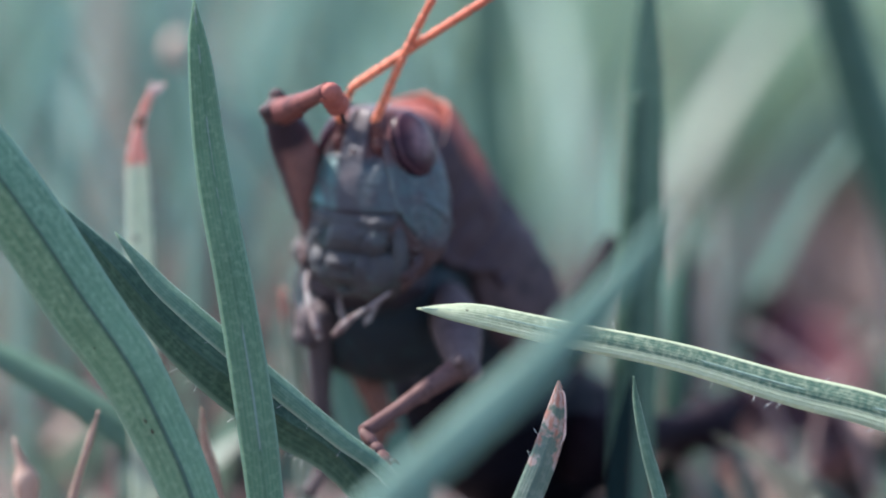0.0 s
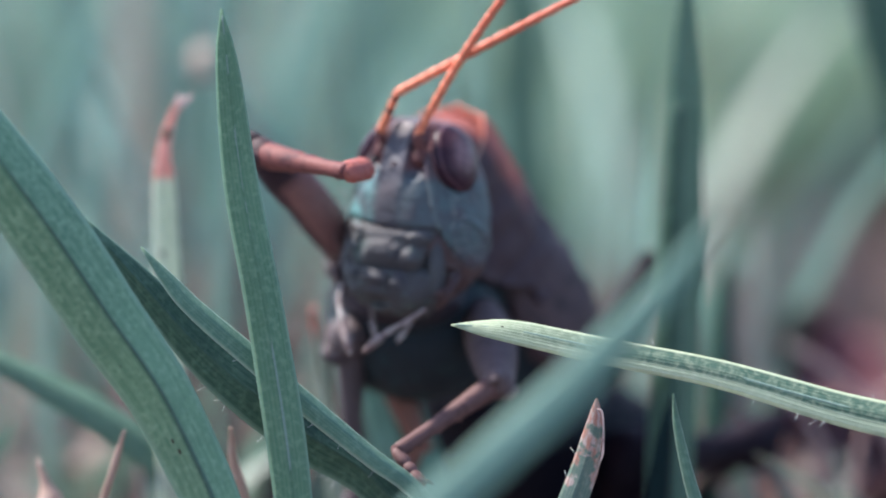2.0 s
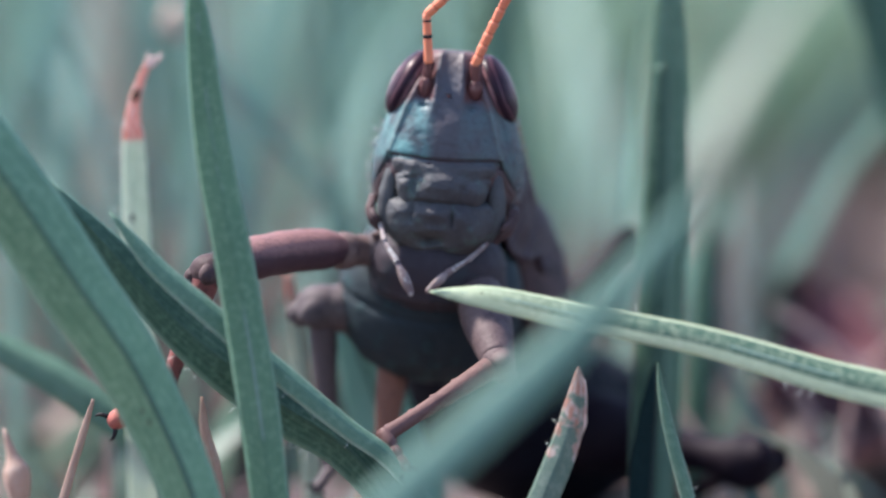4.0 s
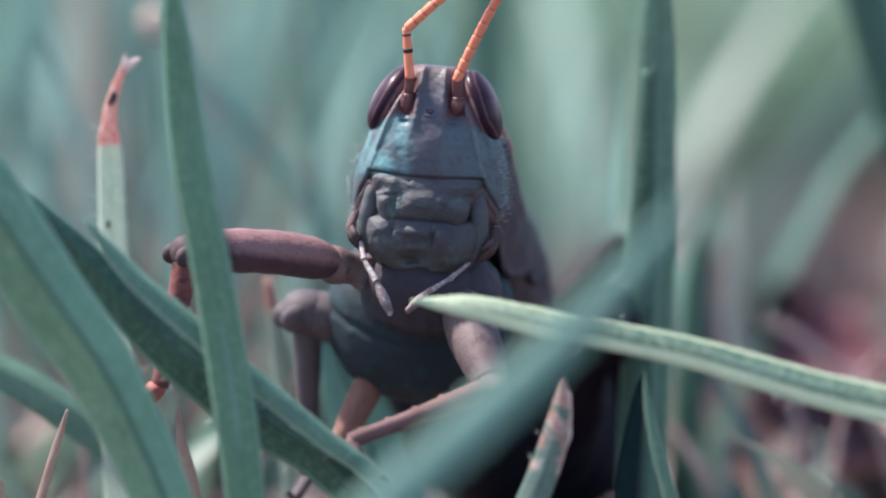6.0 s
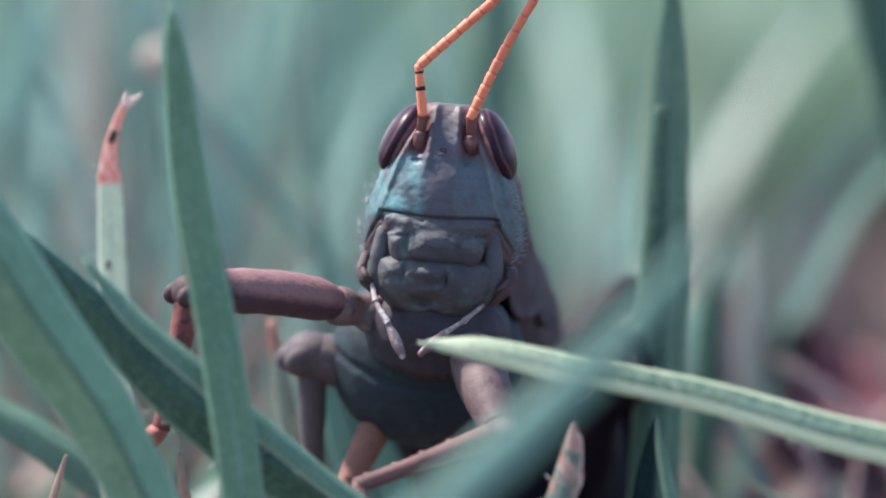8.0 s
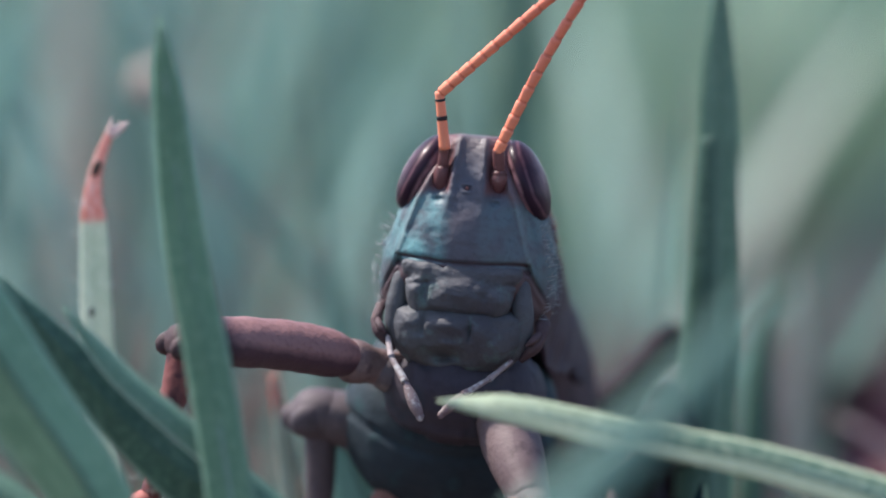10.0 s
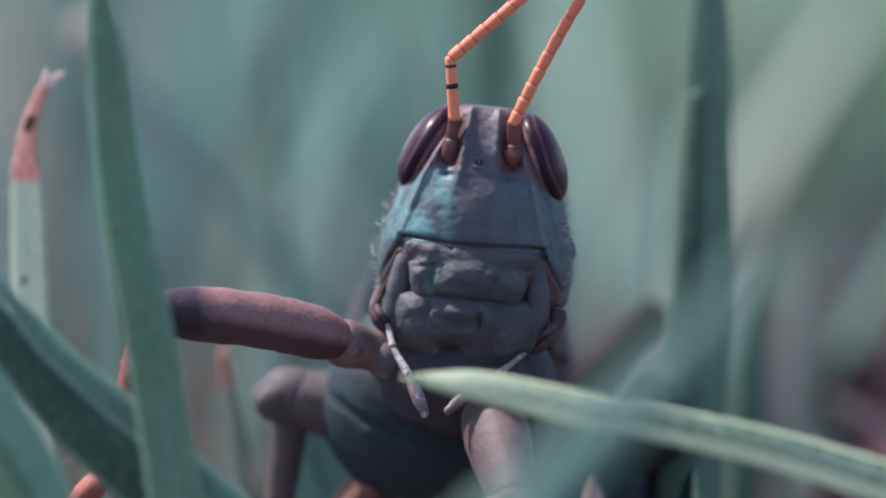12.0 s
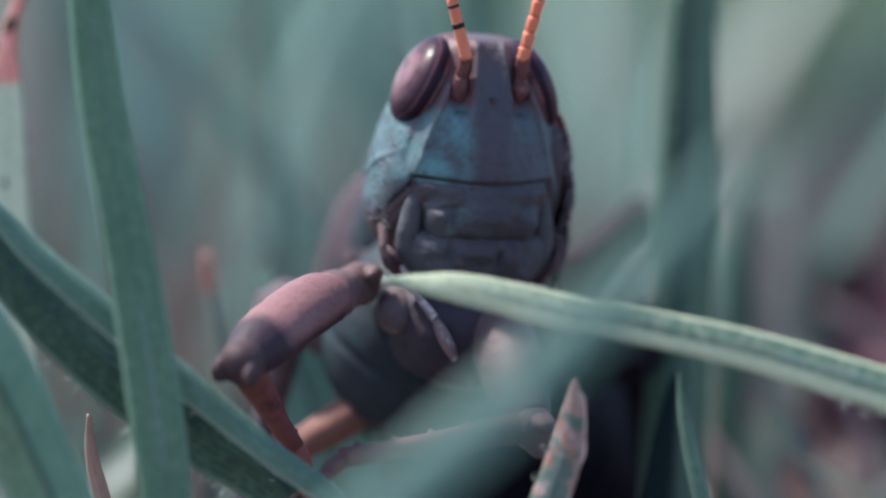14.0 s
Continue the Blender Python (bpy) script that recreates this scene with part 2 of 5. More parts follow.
def antenna_material():
    """Orange thread that darkens to dull red towards its tip."""
    s = Shader("antenna_cuticle")
    z = s.math("MULTIPLY", s.n("SeparateXYZ", Vector=s.coord("Object")).outputs[2], 70.0)
    n1, n2 = s.noise(900.0, 4.0), s.noise(5000.0, 3.0)
    col = s.ramp(s.math("ADD", z, s.math("MULTIPLY", s.math("SUBTRACT", n1, 0.5), 0.2)), [(0.0, (0.72, 0.23, 0.12)), (0.35, (0.60, 0.15, 0.08)), (0.75, (0.36, 0.075, 0.05)), (1.0, (0.22, 0.05, 0.05))])
    col = s.mix(s.math("MULTIPLY", n2, 0.3), col, (0.3, 0.06, 0.04))
    s.set(Base_Color=col, Roughness=0.6)
    s.bump(n2, 0.3, 0.00005)
    return s.m


def eye_material():
    """Compound eye in lengthwise bands of dull purple and pinkish brown, smooth and shiny; the pale outer edge is a
    painted reflection.
    """
    s = Shader("eye_surface")
    sep = s.n("SeparateXYZ", Vector=s.coord("Object"))
    across = s.math("ADD", s.math("MULTIPLY", s.math("ABSOLUTE", sep.outputs[0]), 900.0), s.math("MULTIPLY", sep.outputs[2], 440.0))
    band = s.math("ADD", s.math("SUBTRACT", across, 1.55), s.math("MULTIPLY", s.math("SUBTRACT", s.noise(900.0), 0.5), 0.16))
    # the last two stops paint the grazing sky glow along the outer rim
    col = s.ramp(band, [(0.05, (0.16, 0.082, 0.090)), (0.18, (0.21, 0.112, 0.122)), (0.27, (0.016, 0.006, 0.014)), (0.46, (0.022, 0.009, 0.018)), (0.53, (0.10, 0.048, 0.060)), (0.60, (0.022, 0.009, 0.018)), (0.74, (0.045, 0.020, 0.030)), (0.84, (0.105, 0.055, 0.064)), (0.94, (0.24, 0.145, 0.155))])
    blotch = s.noise(1500.0)
    col = s.mix(s.ramp(blotch, [(0.48, (0, 0, 0)), (0.66, (0.75, 0.75, 0.75))]), col, (0.018, 0.009, 0.016))
    s.set(Base_Color=col, Roughness=0.42, Coat_Weight=0.12, Coat_Roughness=0.22)
    s.b.inputs["Specular IOR Level"].default_value = 0.08
    s.bump(s.n("TexVoronoi", Scale=14000.0, Vector=s.coord("Object")).outputs["Distance"], 0.12, 0.00003)
    return s.m


BLADE_GREEN = leaf_material("blade_green", (0.066, 0.171, 0.099), (0.114, 0.247, 0.146), (0.218, 0.363, 0.235), rim=(0.258, 0.424, 0.320), lines=0.2)
BLADE_LUSH = leaf_material("blade_lush", (0.084, 0.207, 0.122), (0.148, 0.303, 0.183), (0.297, 0.455, 0.301), rim=(0.277, 0.445, 0.329), lines=0.35)
BLADE_MID = leaf_material("blade_mid_green", (0.079, 0.167, 0.113), (0.123, 0.232, 0.160), (0.188, 0.313, 0.225))
BLADE_DARK = leaf_material("blade_dark", (0.021, 0.071, 0.047), (0.042, 0.119, 0.079), (0.119, 0.222, 0.155), share=0.25, lines=0.45, rim=(0.237, 0.384, 0.301))
BLADE_RIM = leaf_material("blade_pale_edge", (0.084, 0.192, 0.137), (0.129, 0.253, 0.178), (0.218, 0.363, 0.263), rim=(0.456, 0.586, 0.480))
BLADE_PALE = leaf_material("blade_pale", (0.38, 0.47, 0.31), (0.46, 0.55, 0.37), (0.55, 0.63, 0.46), rough=0.6, band=(0.052, 0.120, 0.086), lines=0.12)
BLADE_DRY = leaf_material("blade_dry_tip", (0.44, 0.54, 0.42), (0.68, 0.75, 0.62), (0.80, 0.84, 0.74), share=0.55, spots=0.6, dry=(0.80, 0.47, 0.39), dry_from=0.485, dry_to=0.50, patchy=0.05)
BLADE_FADED = leaf_material("blade_faded", (0.30, 0.38, 0.30), (0.40, 0.47, 0.38), (0.50, 0.55, 0.47), share=0.4, dry=(0.62, 0.33, 0.26), dry_from=0.14, dry_to=0.24, patchy=0.1)
BLADE_WITHERED = leaf_material("blade_withered", (0.07, 0.14, 0.11), (0.13, 0.21, 0.17), (0.25, 0.31, 0.26), spots=0.3, dry=(0.50, 0.34, 0.28), dry_from=0.40, dry_to=0.46, patchy=1.3)
STRAW = leaf_material("straw", (0.38, 0.22, 0.17), (0.52, 0.36, 0.29), (0.55, 0.44, 0.38))
BLADE_TEAL = leaf_material("blade_bluish", (0.14, 0.29, 0.24), (0.20, 0.37, 0.31), (0.24, 0.42, 0.36), share=0.4)
# near-black: the deep shade beside the body is put into this blade's colour
BLADE_SHADE = leaf_material("blade_painted_shade", (0.004, 0.015, 0.017), (0.007, 0.022, 0.024), (0.013, 0.034, 0.034), share=0.05, gloss=0.08)

HEAD, EYE = head_material(), eye_material()
FACE = shell_material("face_cuticle", (0.044, 0.042, 0.051), (0.074, 0.077, 0.083), (0.080, 0.118, 0.116), scale=550, cut=0.56, rough=0.68)
BODY = shell_material("body_cuticle", (0.014, 0.022, 0.029), (0.023, 0.036, 0.045), (0.022, 0.050, 0.056), scale=350, gloss=0.22)
PRONOTUM = pronotum_material()
THROAT = shell_material("throat_cuticle", (0.028, 0.022, 0.032), (0.045, 0.036, 0.047), (0.025, 0.03, 0.04), scale=350)
MAXILLA = shell_material("maxilla_cuticle", (0.040, 0.023, 0.027), (0.078, 0.048, 0.050), (0.14, 0.09, 0.085), scale=900, cut=0.62)
DUSKY_TAN = shell_material("dusky_tan_cuticle", (0.078, 0.052, 0.056), (0.130, 0.092, 0.092), (0.05, 0.031, 0.037), scale=600, cut=0.56)
ORANGE_LEG = shell_material("orange_leg_cuticle", (0.16, 0.072, 0.056), (0.23, 0.110, 0.084), (0.085, 0.038, 0.036), scale=450, cut=0.6)
TAN = shell_material("tan_cuticle", (0.105, 0.066, 0.066), (0.18, 0.125, 0.118), (0.07, 0.042, 0.046), scale=700, cut=0.55)
# almost black: the shadow under the body is painted into the abdomen
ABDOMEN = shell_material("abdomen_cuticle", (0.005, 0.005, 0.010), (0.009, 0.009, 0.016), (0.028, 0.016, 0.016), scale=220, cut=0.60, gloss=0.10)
SCAPE = shell_material("scape_cuticle", (0.095, 0.036, 0.038), (0.155, 0.066, 0.062), (0.30, 0.19, 0.175), scale=900, cut=0.60, rough=0.42)
LEG = shell_material("leg_cuticle", (0.085, 0.043, 0.046), (0.135, 0.072, 0.072), (0.04, 0.02, 0.025), scale=450, rough=0.55)
LEG_DUSKY = shell_material("leg_dusky_cuticle", (0.060, 0.047, 0.057), (0.115, 0.092, 0.095), (0.20, 0.165, 0.152), scale=330, cut=0.58)
SHIN = shell_material("shin_cuticle", (0.105, 0.054, 0.052), (0.150, 0.084, 0.078), (0.060, 0.030, 0.032), scale=450)
FOOT = shell_material("foot_cuticle", (0.27, 0.078, 0.066), (0.38, 0.128, 0.104), (0.11, 0.036, 0.034), scale=500, cut=0.64)
SHIN_RED = shell_material("shin_red_cuticle", (0.14, 0.046, 0.045), (0.21, 0.074, 0.064), (0.050, 0.020, 0.027), scale=500, cut=0.50)


def thigh_material():
    """Pinkish brown above, with the light on top painted in, and dark purple below, parted along the thigh; blackish at
    the knee.
    """
    s = Shader("thigh_cuticle")
    at = s.n("SeparateXYZ", Vector=s.coord("Object"))
    y = s.math("MULTIPLY", at.outputs[1], 1000.0)
    n1, n2, n3 = s.noise(500.0, 4.0), s.noise(1600.0, 5.0), s.noise(6000.0, 3.0)
    upper_lit = s.mix(n1, (0.17, 0.082, 0.08), (0.26, 0.14, 0.135))
    lower = s.mix(n1, (0.042, 0.022, 0.033), (0.072, 0.036, 0.045))
    part_at = s.ramp(s.math("ADD", s.math("ADD", s.math("MULTIPLY", y, 0.5), 0.5), s.math("MULTIPLY", s.math("SUBTRACT", n2, 0.5), 0.16)), [(0.56, (0, 0, 0)), (0.70, (1, 1, 1))])
    col = s.mix(part_at, lower, upper_lit)
    tip = s.math("ADD", s.math("MULTIPLY", at.outputs[2], 100.0), s.math("MULTIPLY", s.math("SUBTRACT", n1, 0.5), 0.12))
    col = s.mix(s.ramp(tip, [(0.60, (0, 0, 0)), (0.66, (1, 1, 1))]), col, (0.026, 0.014, 0.023))
    col = s.mix(s.ramp(n3, [(0.5, (0, 0, 0)), (0.75, (0.35, 0.35, 0.35))]), col, (0.03, 0.016, 0.02))
    s.set(Base_Color=col, Roughness=0.58)
    s.b.inputs["Specular IOR Level"].default_value = 0.3
    s.bump(s.math("ADD", n2, s.math("MULTIPLY", n3, 0.6)), 0.38, 0.00012)
    return s.m


THIGH = thigh_material()
# hind legs: dark cuticle, blackened further by painted shade
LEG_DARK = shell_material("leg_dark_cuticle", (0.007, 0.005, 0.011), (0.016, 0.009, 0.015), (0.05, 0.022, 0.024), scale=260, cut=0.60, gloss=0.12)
ANTENNA = antenna_material()
JOINT = shell_material("antenna_joint", (0.46, 0.12, 0.07), (0.58, 0.16, 0.09))
BLACK = shell_material("black_cuticle", (0.01, 0.008, 0.01), (0.02, 0.015, 0.02), None)
PALP = shell_material("palp_cuticle", (0.16, 0.105, 0.105), (0.30, 0.25, 0.245), (0.44, 0.43, 0.42), scale=1300)
BRISTLE = shell_material("bristle", (0.20, 0.22, 0.22), (0.28, 0.30, 0.30))
WING = shell_material("wing_cuticle", (0.050, 0.033, 0.040), (0.085, 0.056, 0.062), (0.022, 0.020, 0.026), scale=300)


HUSK = shell_material("dry_husk", (0.62, 0.42, 0.37), (0.78, 0.60, 0.54))
SEED = shell_material("seed_husk", (0.36, 0.27, 0.23), (0.46, 0.36, 0.31))
HAIR = shell_material("plant_hair", (0.45, 0.5, 0.46), (0.6, 0.62, 0.58))
SPECK = shell_material("speck", (0.03, 0.025, 0.02), (0.05, 0.04, 0.03))
RIB_DARK = leaf_material("rib_dark", (0.048, 0.115, 0.082), (0.07, 0.15, 0.108), (0.10, 0.19, 0.14))
RIB_PALE = leaf_material("rib_pale", (0.16, 0.26, 0.22), (0.22, 0.33, 0.28), (0.28, 0.4, 0.34))


def soil_material():
    s = Shader("soil")
    n1, n2, n3 = s.noise(60.0), s.noise(300.0, 6.0), s.noise(1500.0, 5.0)
    col = s.ramp(n1, [(0.3, (0.07, 0.055, 0.055)), (0.5, (0.14, 0.10, 0.10)), (0.7, (0.10, 0.12, 0.105))])
    col = s.mix(s.ramp(n2, [(0.5, (0, 0, 0)), (0.7, (1, 1, 1))]), col, (0.24, 0.18, 0.17))
    s.set(Base_Color=col, Roughness=0.9)
    s.bump(s.math("ADD", n2, n3), 0.8, 0.001)
    return s.m


def lawn_material(name, stops):
    s = Shader(name)
    rnd = s.n("NewGeometry").outputs["Random Per Island"]
    v = s.n("SeparateXYZ", Vector=s.coord("UV")).outputs[1]
    col = s.ramp(rnd, stops)
    col = s.mix(s.math("MULTIPLY", s.noise(400.0), 0.5), col, (0.12, 0.2, 0.16))
    col = s.mix(s.math("MULTIPLY", s.math("POWER", v, 3.0), 0.5), col, (0.22, 0.2, 0.14))
    s.set(Base_Color=col, Roughness=0.5)
    s.translucent(col, 0.4)
    return s.m


def litter_material():
    s = Shader("dead_leaf")
    rnd = s.n("NewGeometry").outputs["Random Per Island"]
    col = s.ramp(rnd, [(0.0, (0.17, 0.045, 0.072)), (0.3, (0.24, 0.105, 0.118)), (0.55, (0.40, 0.26, 0.24)), (0.72, (0.05, 0.026, 0.034)), (1.0, (0.12, 0.042, 0.058))])
    col = s.mix(s.math("MULTIPLY", s.noise(500.0), 0.6), col, (0.14, 0.08, 0.08))
    s.set(Base_Color=col, Roughness=0.7)
    s.translucent(col, 0.25)
    return s.m


SOIL, LITTER = soil_material(), litter_material()
LAWN = lawn_material("lawn_grass", [(0.0, (0.12, 0.225, 0.20)), (0.35, (0.155, 0.295, 0.258)), (0.62, (0.185, 0.34, 0.297)), (0.86, (0.24, 0.39, 0.33)), (0.92, (0.38, 0.33, 0.30)), (1.0, (0.28, 0.20, 0.19))])
LAWN_DEAD = lawn_material("dead_grass", [(0.0, (0.075, 0.03, 0.042)), (0.5, (0.135, 0.062, 0.071)), (1.0, (0.23, 0.135, 0.13))])
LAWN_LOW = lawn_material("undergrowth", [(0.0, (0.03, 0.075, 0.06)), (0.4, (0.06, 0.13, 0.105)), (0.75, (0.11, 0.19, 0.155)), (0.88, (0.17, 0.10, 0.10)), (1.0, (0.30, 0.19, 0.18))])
# paler copy of the lawn colours, with sunshine put into them
LAWN_PALE = lawn_material("painted_sun_grass", [(0.0, (0.19, 0.335, 0.245)), (0.35, (0.235, 0.385, 0.28)), (0.62, (0.275, 0.42, 0.305)), (0.9, (0.32, 0.45, 0.325)), (1.0, (0.34, 0.37, 0.30))])


# ---------------------------------------------------------------- mesh helpers (millimetres)
def link_mesh(name, bm, material, smooth=True):
    me = bpy.data.meshes.new(name)
    bmesh.ops.scale(bm, vec=(MM, MM, MM), verts=bm.verts)
    bmesh.ops.recalc_face_normals(bm, faces=bm.faces)
    bm.to_mesh(me)
    bm.free()
    for p in me.polygons:
        p.use_smooth = smooth
    for m in (material if isinstance(material, (list, tuple)) else [material]):
        me.materials.append(m)
    return new(name, me)


def part(name, bm, material, parent, label="", smooth=True):
    ob = link_mesh(name, bm, material, smooth)
    ob.parent = parent
    if label:
        tagged(ob, label)
    return ob


def curve_points(pts, n):
    """n + 1 points on a smooth curve through pts (any dimension)."""
    p = [np.array(q, float) for q in pts]
    p = [2 * p[0] - p[1]] + p + [2 * p[-1] - p[-2]]
    out = []
    k = len(p) - 3
    for i in range(n + 1):
        x = min(i / n * k, k - 1e-9)
        j, f = int(x), x - int(x)
        a, b, c, d = p[j:j + 4]
        out.append(0.5 * (2 * b + (c - a) * f + (2 * a - 5 * b + 4 * c - d) * f * f + (3 * b - a - 3 * c + d) * f ** 3))
    return out


def ring_loft(bm, rings, cap=True, mat=0):
    """Skins a list of rings (equal counts of points) to a closed tube."""
    vs = [[bm.verts.new(tuple(p)) for p in r] for r in rings]
    n = len(vs[0])
    fs = []
    for a, b in zip(vs, vs[1:]):
        for i in range(n):
            fs.append(bm.faces.new((a[i], a[(i + 1) % n], b[(i + 1) % n], b[i])))
    if cap:
        fs.append(bm.faces.new(vs[0][::-1]))
        fs.append(bm.faces.new(vs[-1]))
    for f in fs:
        f.material_index = mat
    return vs


def tube(bm, pts, radii, n=10, steps=16, flat=1.0, side=(0, 0, 1), wobble=0.0, mat=0):
    """A tapered limb along a smooth curve; flat squeezes it across side."""
    c = curve_points([(*p, r) for p, r in zip(pts, radii)], steps)
    rings = []
    for i, q in enumerate(c):
        d = Vector((c[min(i + 1, steps)] - c[max(i - 1, 0)])[:3]).normalized()
        a = Vector(side) - d * Vector(side).dot(d)
        a = (a if a.length > 1e-3 else d.orthogonal()).normalized()
        b = d.cross(a)
        r = max(q[3], 0.01) * (1 + wobble * noise.noise(Vector(q[:3]) * 2))
        o = Vector(q[:3])
        rings.append([o + a * (r * math.cos(2 * math.pi * k / n)) + b * (r * flat * math.sin(2 * math.pi * k / n)) for k in range(n)])
    ring_loft(bm, rings, mat=mat)


def ellipsoid(bm, centre, radii, turn=(0, 0, 0), nu=20, nv=12, power=2.0, mat=0):
    m = pose(*centre, *turn)
    rings = []
    for j in range(nv + 1):
        th = math.pi * (j + 0.02) / (nv + 0.04)
        s, c = math.sin(th), math.cos(th)
        s = s ** (2 / power)
        rings.append([m @ Vector((radii[0] * s * math.cos(2 * math.pi * i / nu), radii[1] * s * math.sin(2 * math.pi * i / nu), radii[2] * c)) for i in range(nu)])
    ring_loft(bm, rings, mat=mat)


def bell(d, w):
    return math.exp(-(d / w) ** 2)


def grass_blade(pts, widths, facing=(0, -1, 0.2), fold=0.18, thick=0.14, steps=30, across=8, roll=0.0, ribs=0.008):
    """One blade with its tip first: folded along its midrib, ribbed, with real thickness."""
    bm = bmesh.new()
    uvl = bm.loops.layers.uv.new("uv")
    c = curve_points([(*p, w) for p, w in zip(pts, widths)], steps)
    f0 = Vector(facing).normalized()
    top, low, uvs = [], [], {}
    for i, q in enumerate(c):
        d = Vector((c[min(i + 1, steps)] - c[max(i - 1, 0)])[:3]).normalized()
        nrm = (f0 - d * f0.dot(d)).normalized()
        nrm = Matrix.Rotation(radians(roll) * i / steps, 3, d) @ nrm
        side = d.cross(nrm)
        w, o = max(q[3], 0.02), Vector(q[:3])
        a, b = [], []
        for k in range(across + 1):
            s = 2 * k / across - 1
            e = math.sqrt(max(0.0, 1 - s * s))
            up = fold * w * (0.5 - abs(s)) + ribs * (k % 2) + 0.02 * noise.noise(Vector((i * 0.22, s * 1.5, w * 3 + o.x * 0.2)))
            h = thick * (0.25 + 0.75 * e) * min(1.0, w / 0.6)
            p = o + side * (s * w / 2) + nrm * up
            va, vb = bm.verts.new(p + nrm * (h / 2)), bm.verts.new(p - nrm * (h / 2))
            uvs[va] = uvs[vb] = (k / across, i / steps)
            a.append(va)
            b.append(vb)
        top.append(a)
        low.append(b)
    for i in range(steps):
        for k in range(across):
            bm.faces.new((top[i][k], top[i][k + 1], top[i + 1][k + 1], top[i + 1][k]))
            bm.faces.new((low[i][k + 1], low[i][k], low[i + 1][k], low[i + 1][k + 1]))
        for k in (0, across):
            bm.faces.new((top[i][k], top[i + 1][k], low[i + 1][k], low[i][k]))
    for i in (0, steps):
        for k in range(across):
            bm.faces.new((top[i][k], low[i][k], low[i][k + 1], top[i][k + 1]))
    for face in bm.faces:
        for lp in face.loops:
            lp[uvl].uv = uvs[lp.vert]
    return bm


def add_blade(pts, widths, material, label, rib=None, hairs=0, specks=(), **kw):
    """A blade with, where it shows, its midrib, the hairs of its edges and dark specks as parts."""
    ob = tagged(link_mesh("grass_blade", grass_blade(pts, widths, **kw), material), label, "grass blade", "grass blades")
    steps = kw.get("steps", 30)
    c = curve_points([(*p, w) for p, w in zip(pts, widths)], steps)
    f0 = Vector(kw.get("facing", (0, -1, 0.2))).normalized()
    fold = kw.get("fold", 0.18)

    def on(v, s):
        """The place on the blade's face at v along it and s across it (-1 to 1), with its side and normal."""
        i = min(int(v * steps), steps - 1)
        q = c[i] + (c[i + 1] - c[i]) * (v * steps - i)
        d = Vector((c[i + 1] - c[i])[:3]).normalized()
        n = (f0 - d * f0.dot(d)).normalized()
        side = d.cross(n)
        return Vector(q[:3]) + side * (s * q[3] / 2) + n * (fold * q[3] * (0.5 - abs(s)) + 0.05), side, n, d

    if rib:
        k = 1.6 if widths[len(widths) // 2] > 1.7 else 1.0
        bm = bmesh.new()
        tube(bm, [on(0.02 + 0.96 * i / 12, 0)[0] for i in range(13)], [k * (0.03 + 0.03 * i / 12) for i in range(13)], n=8, steps=40, side=tuple(on(0.5, 0)[1]), flat=0.4)
        part("midrib", bm, rib, ob)
    if hairs:
        rng = random.Random(hairs)
        bm = bmesh.new()
        for i in range(hairs):
            s = 1 if rng.random() < 0.7 else -1
            p, side, n, d = on(rng.uniform(0.4, 0.92), s)
            p = p - n * 0.04
            tube(bm, [p - side * (s * 0.03), p + side * (s * rng.uniform(0.12, 0.34)) + d * rng.uniform(-0.25, 0.1) + n * rng.uniform(-0.05, 0.05)], [0.0034, 0.0012], n=4, steps=1)
        tagged(part("edge_hairs", bm, HAIR, ob, "fine pale hairs along the edge"), kind="stuff")
    for v, s, size in specks:
        p, side, n, d = on(v, s)
        bm = bmesh.new()
        k = Matrix((side, d, n)).transposed().to_4x4()
        k.translation = p
        ellipsoid(bm, (0, 0, 0), (size * 0.5, size, 0.05), nu=10, nv=6)
        bm.transform(k)
        part("dark_speck", bm, SPECK, ob, "blackish speck")
    return ob


# ---------------------------------------------------------------- ground
def build_ground():
    """One sheet out to the horizon, fine and uneven near the animal."""
    axis = sorted({s * v for v in [0, 4, 8, 12, 17, 22, 28, 35, 43, 52, 62, 74, 88, 105, 125, 150, 180, 220, 270, 340, 430, 550, 750, 1100, 2000, 5000, 20000, 100000, 1000000] for s in (-1, 1)})
    bm = bmesh.new()
    grid = [[bm.verts.new((x, y, (1.6 * noise.noise(Vector((x, y, 0)) * 0.06) + 0.7 * noise.noise(Vector((x, y, 3)) * 0.21)) * (1 if max(abs(x), abs(y)) < 800 else 0) - 0.8)) for x in axis] for y in axis]
    for a, b in zip(grid, grid[1:]):
        for i in range(len(axis) - 1):
            bm.faces.new((a[i], a[i + 1], b[i + 1], b[i]))
    tagged(link_mesh("ground", bm, SOIL), "brown crumbly soil of the lawn with dead grass", "ground", kind="structure")


build_ground()


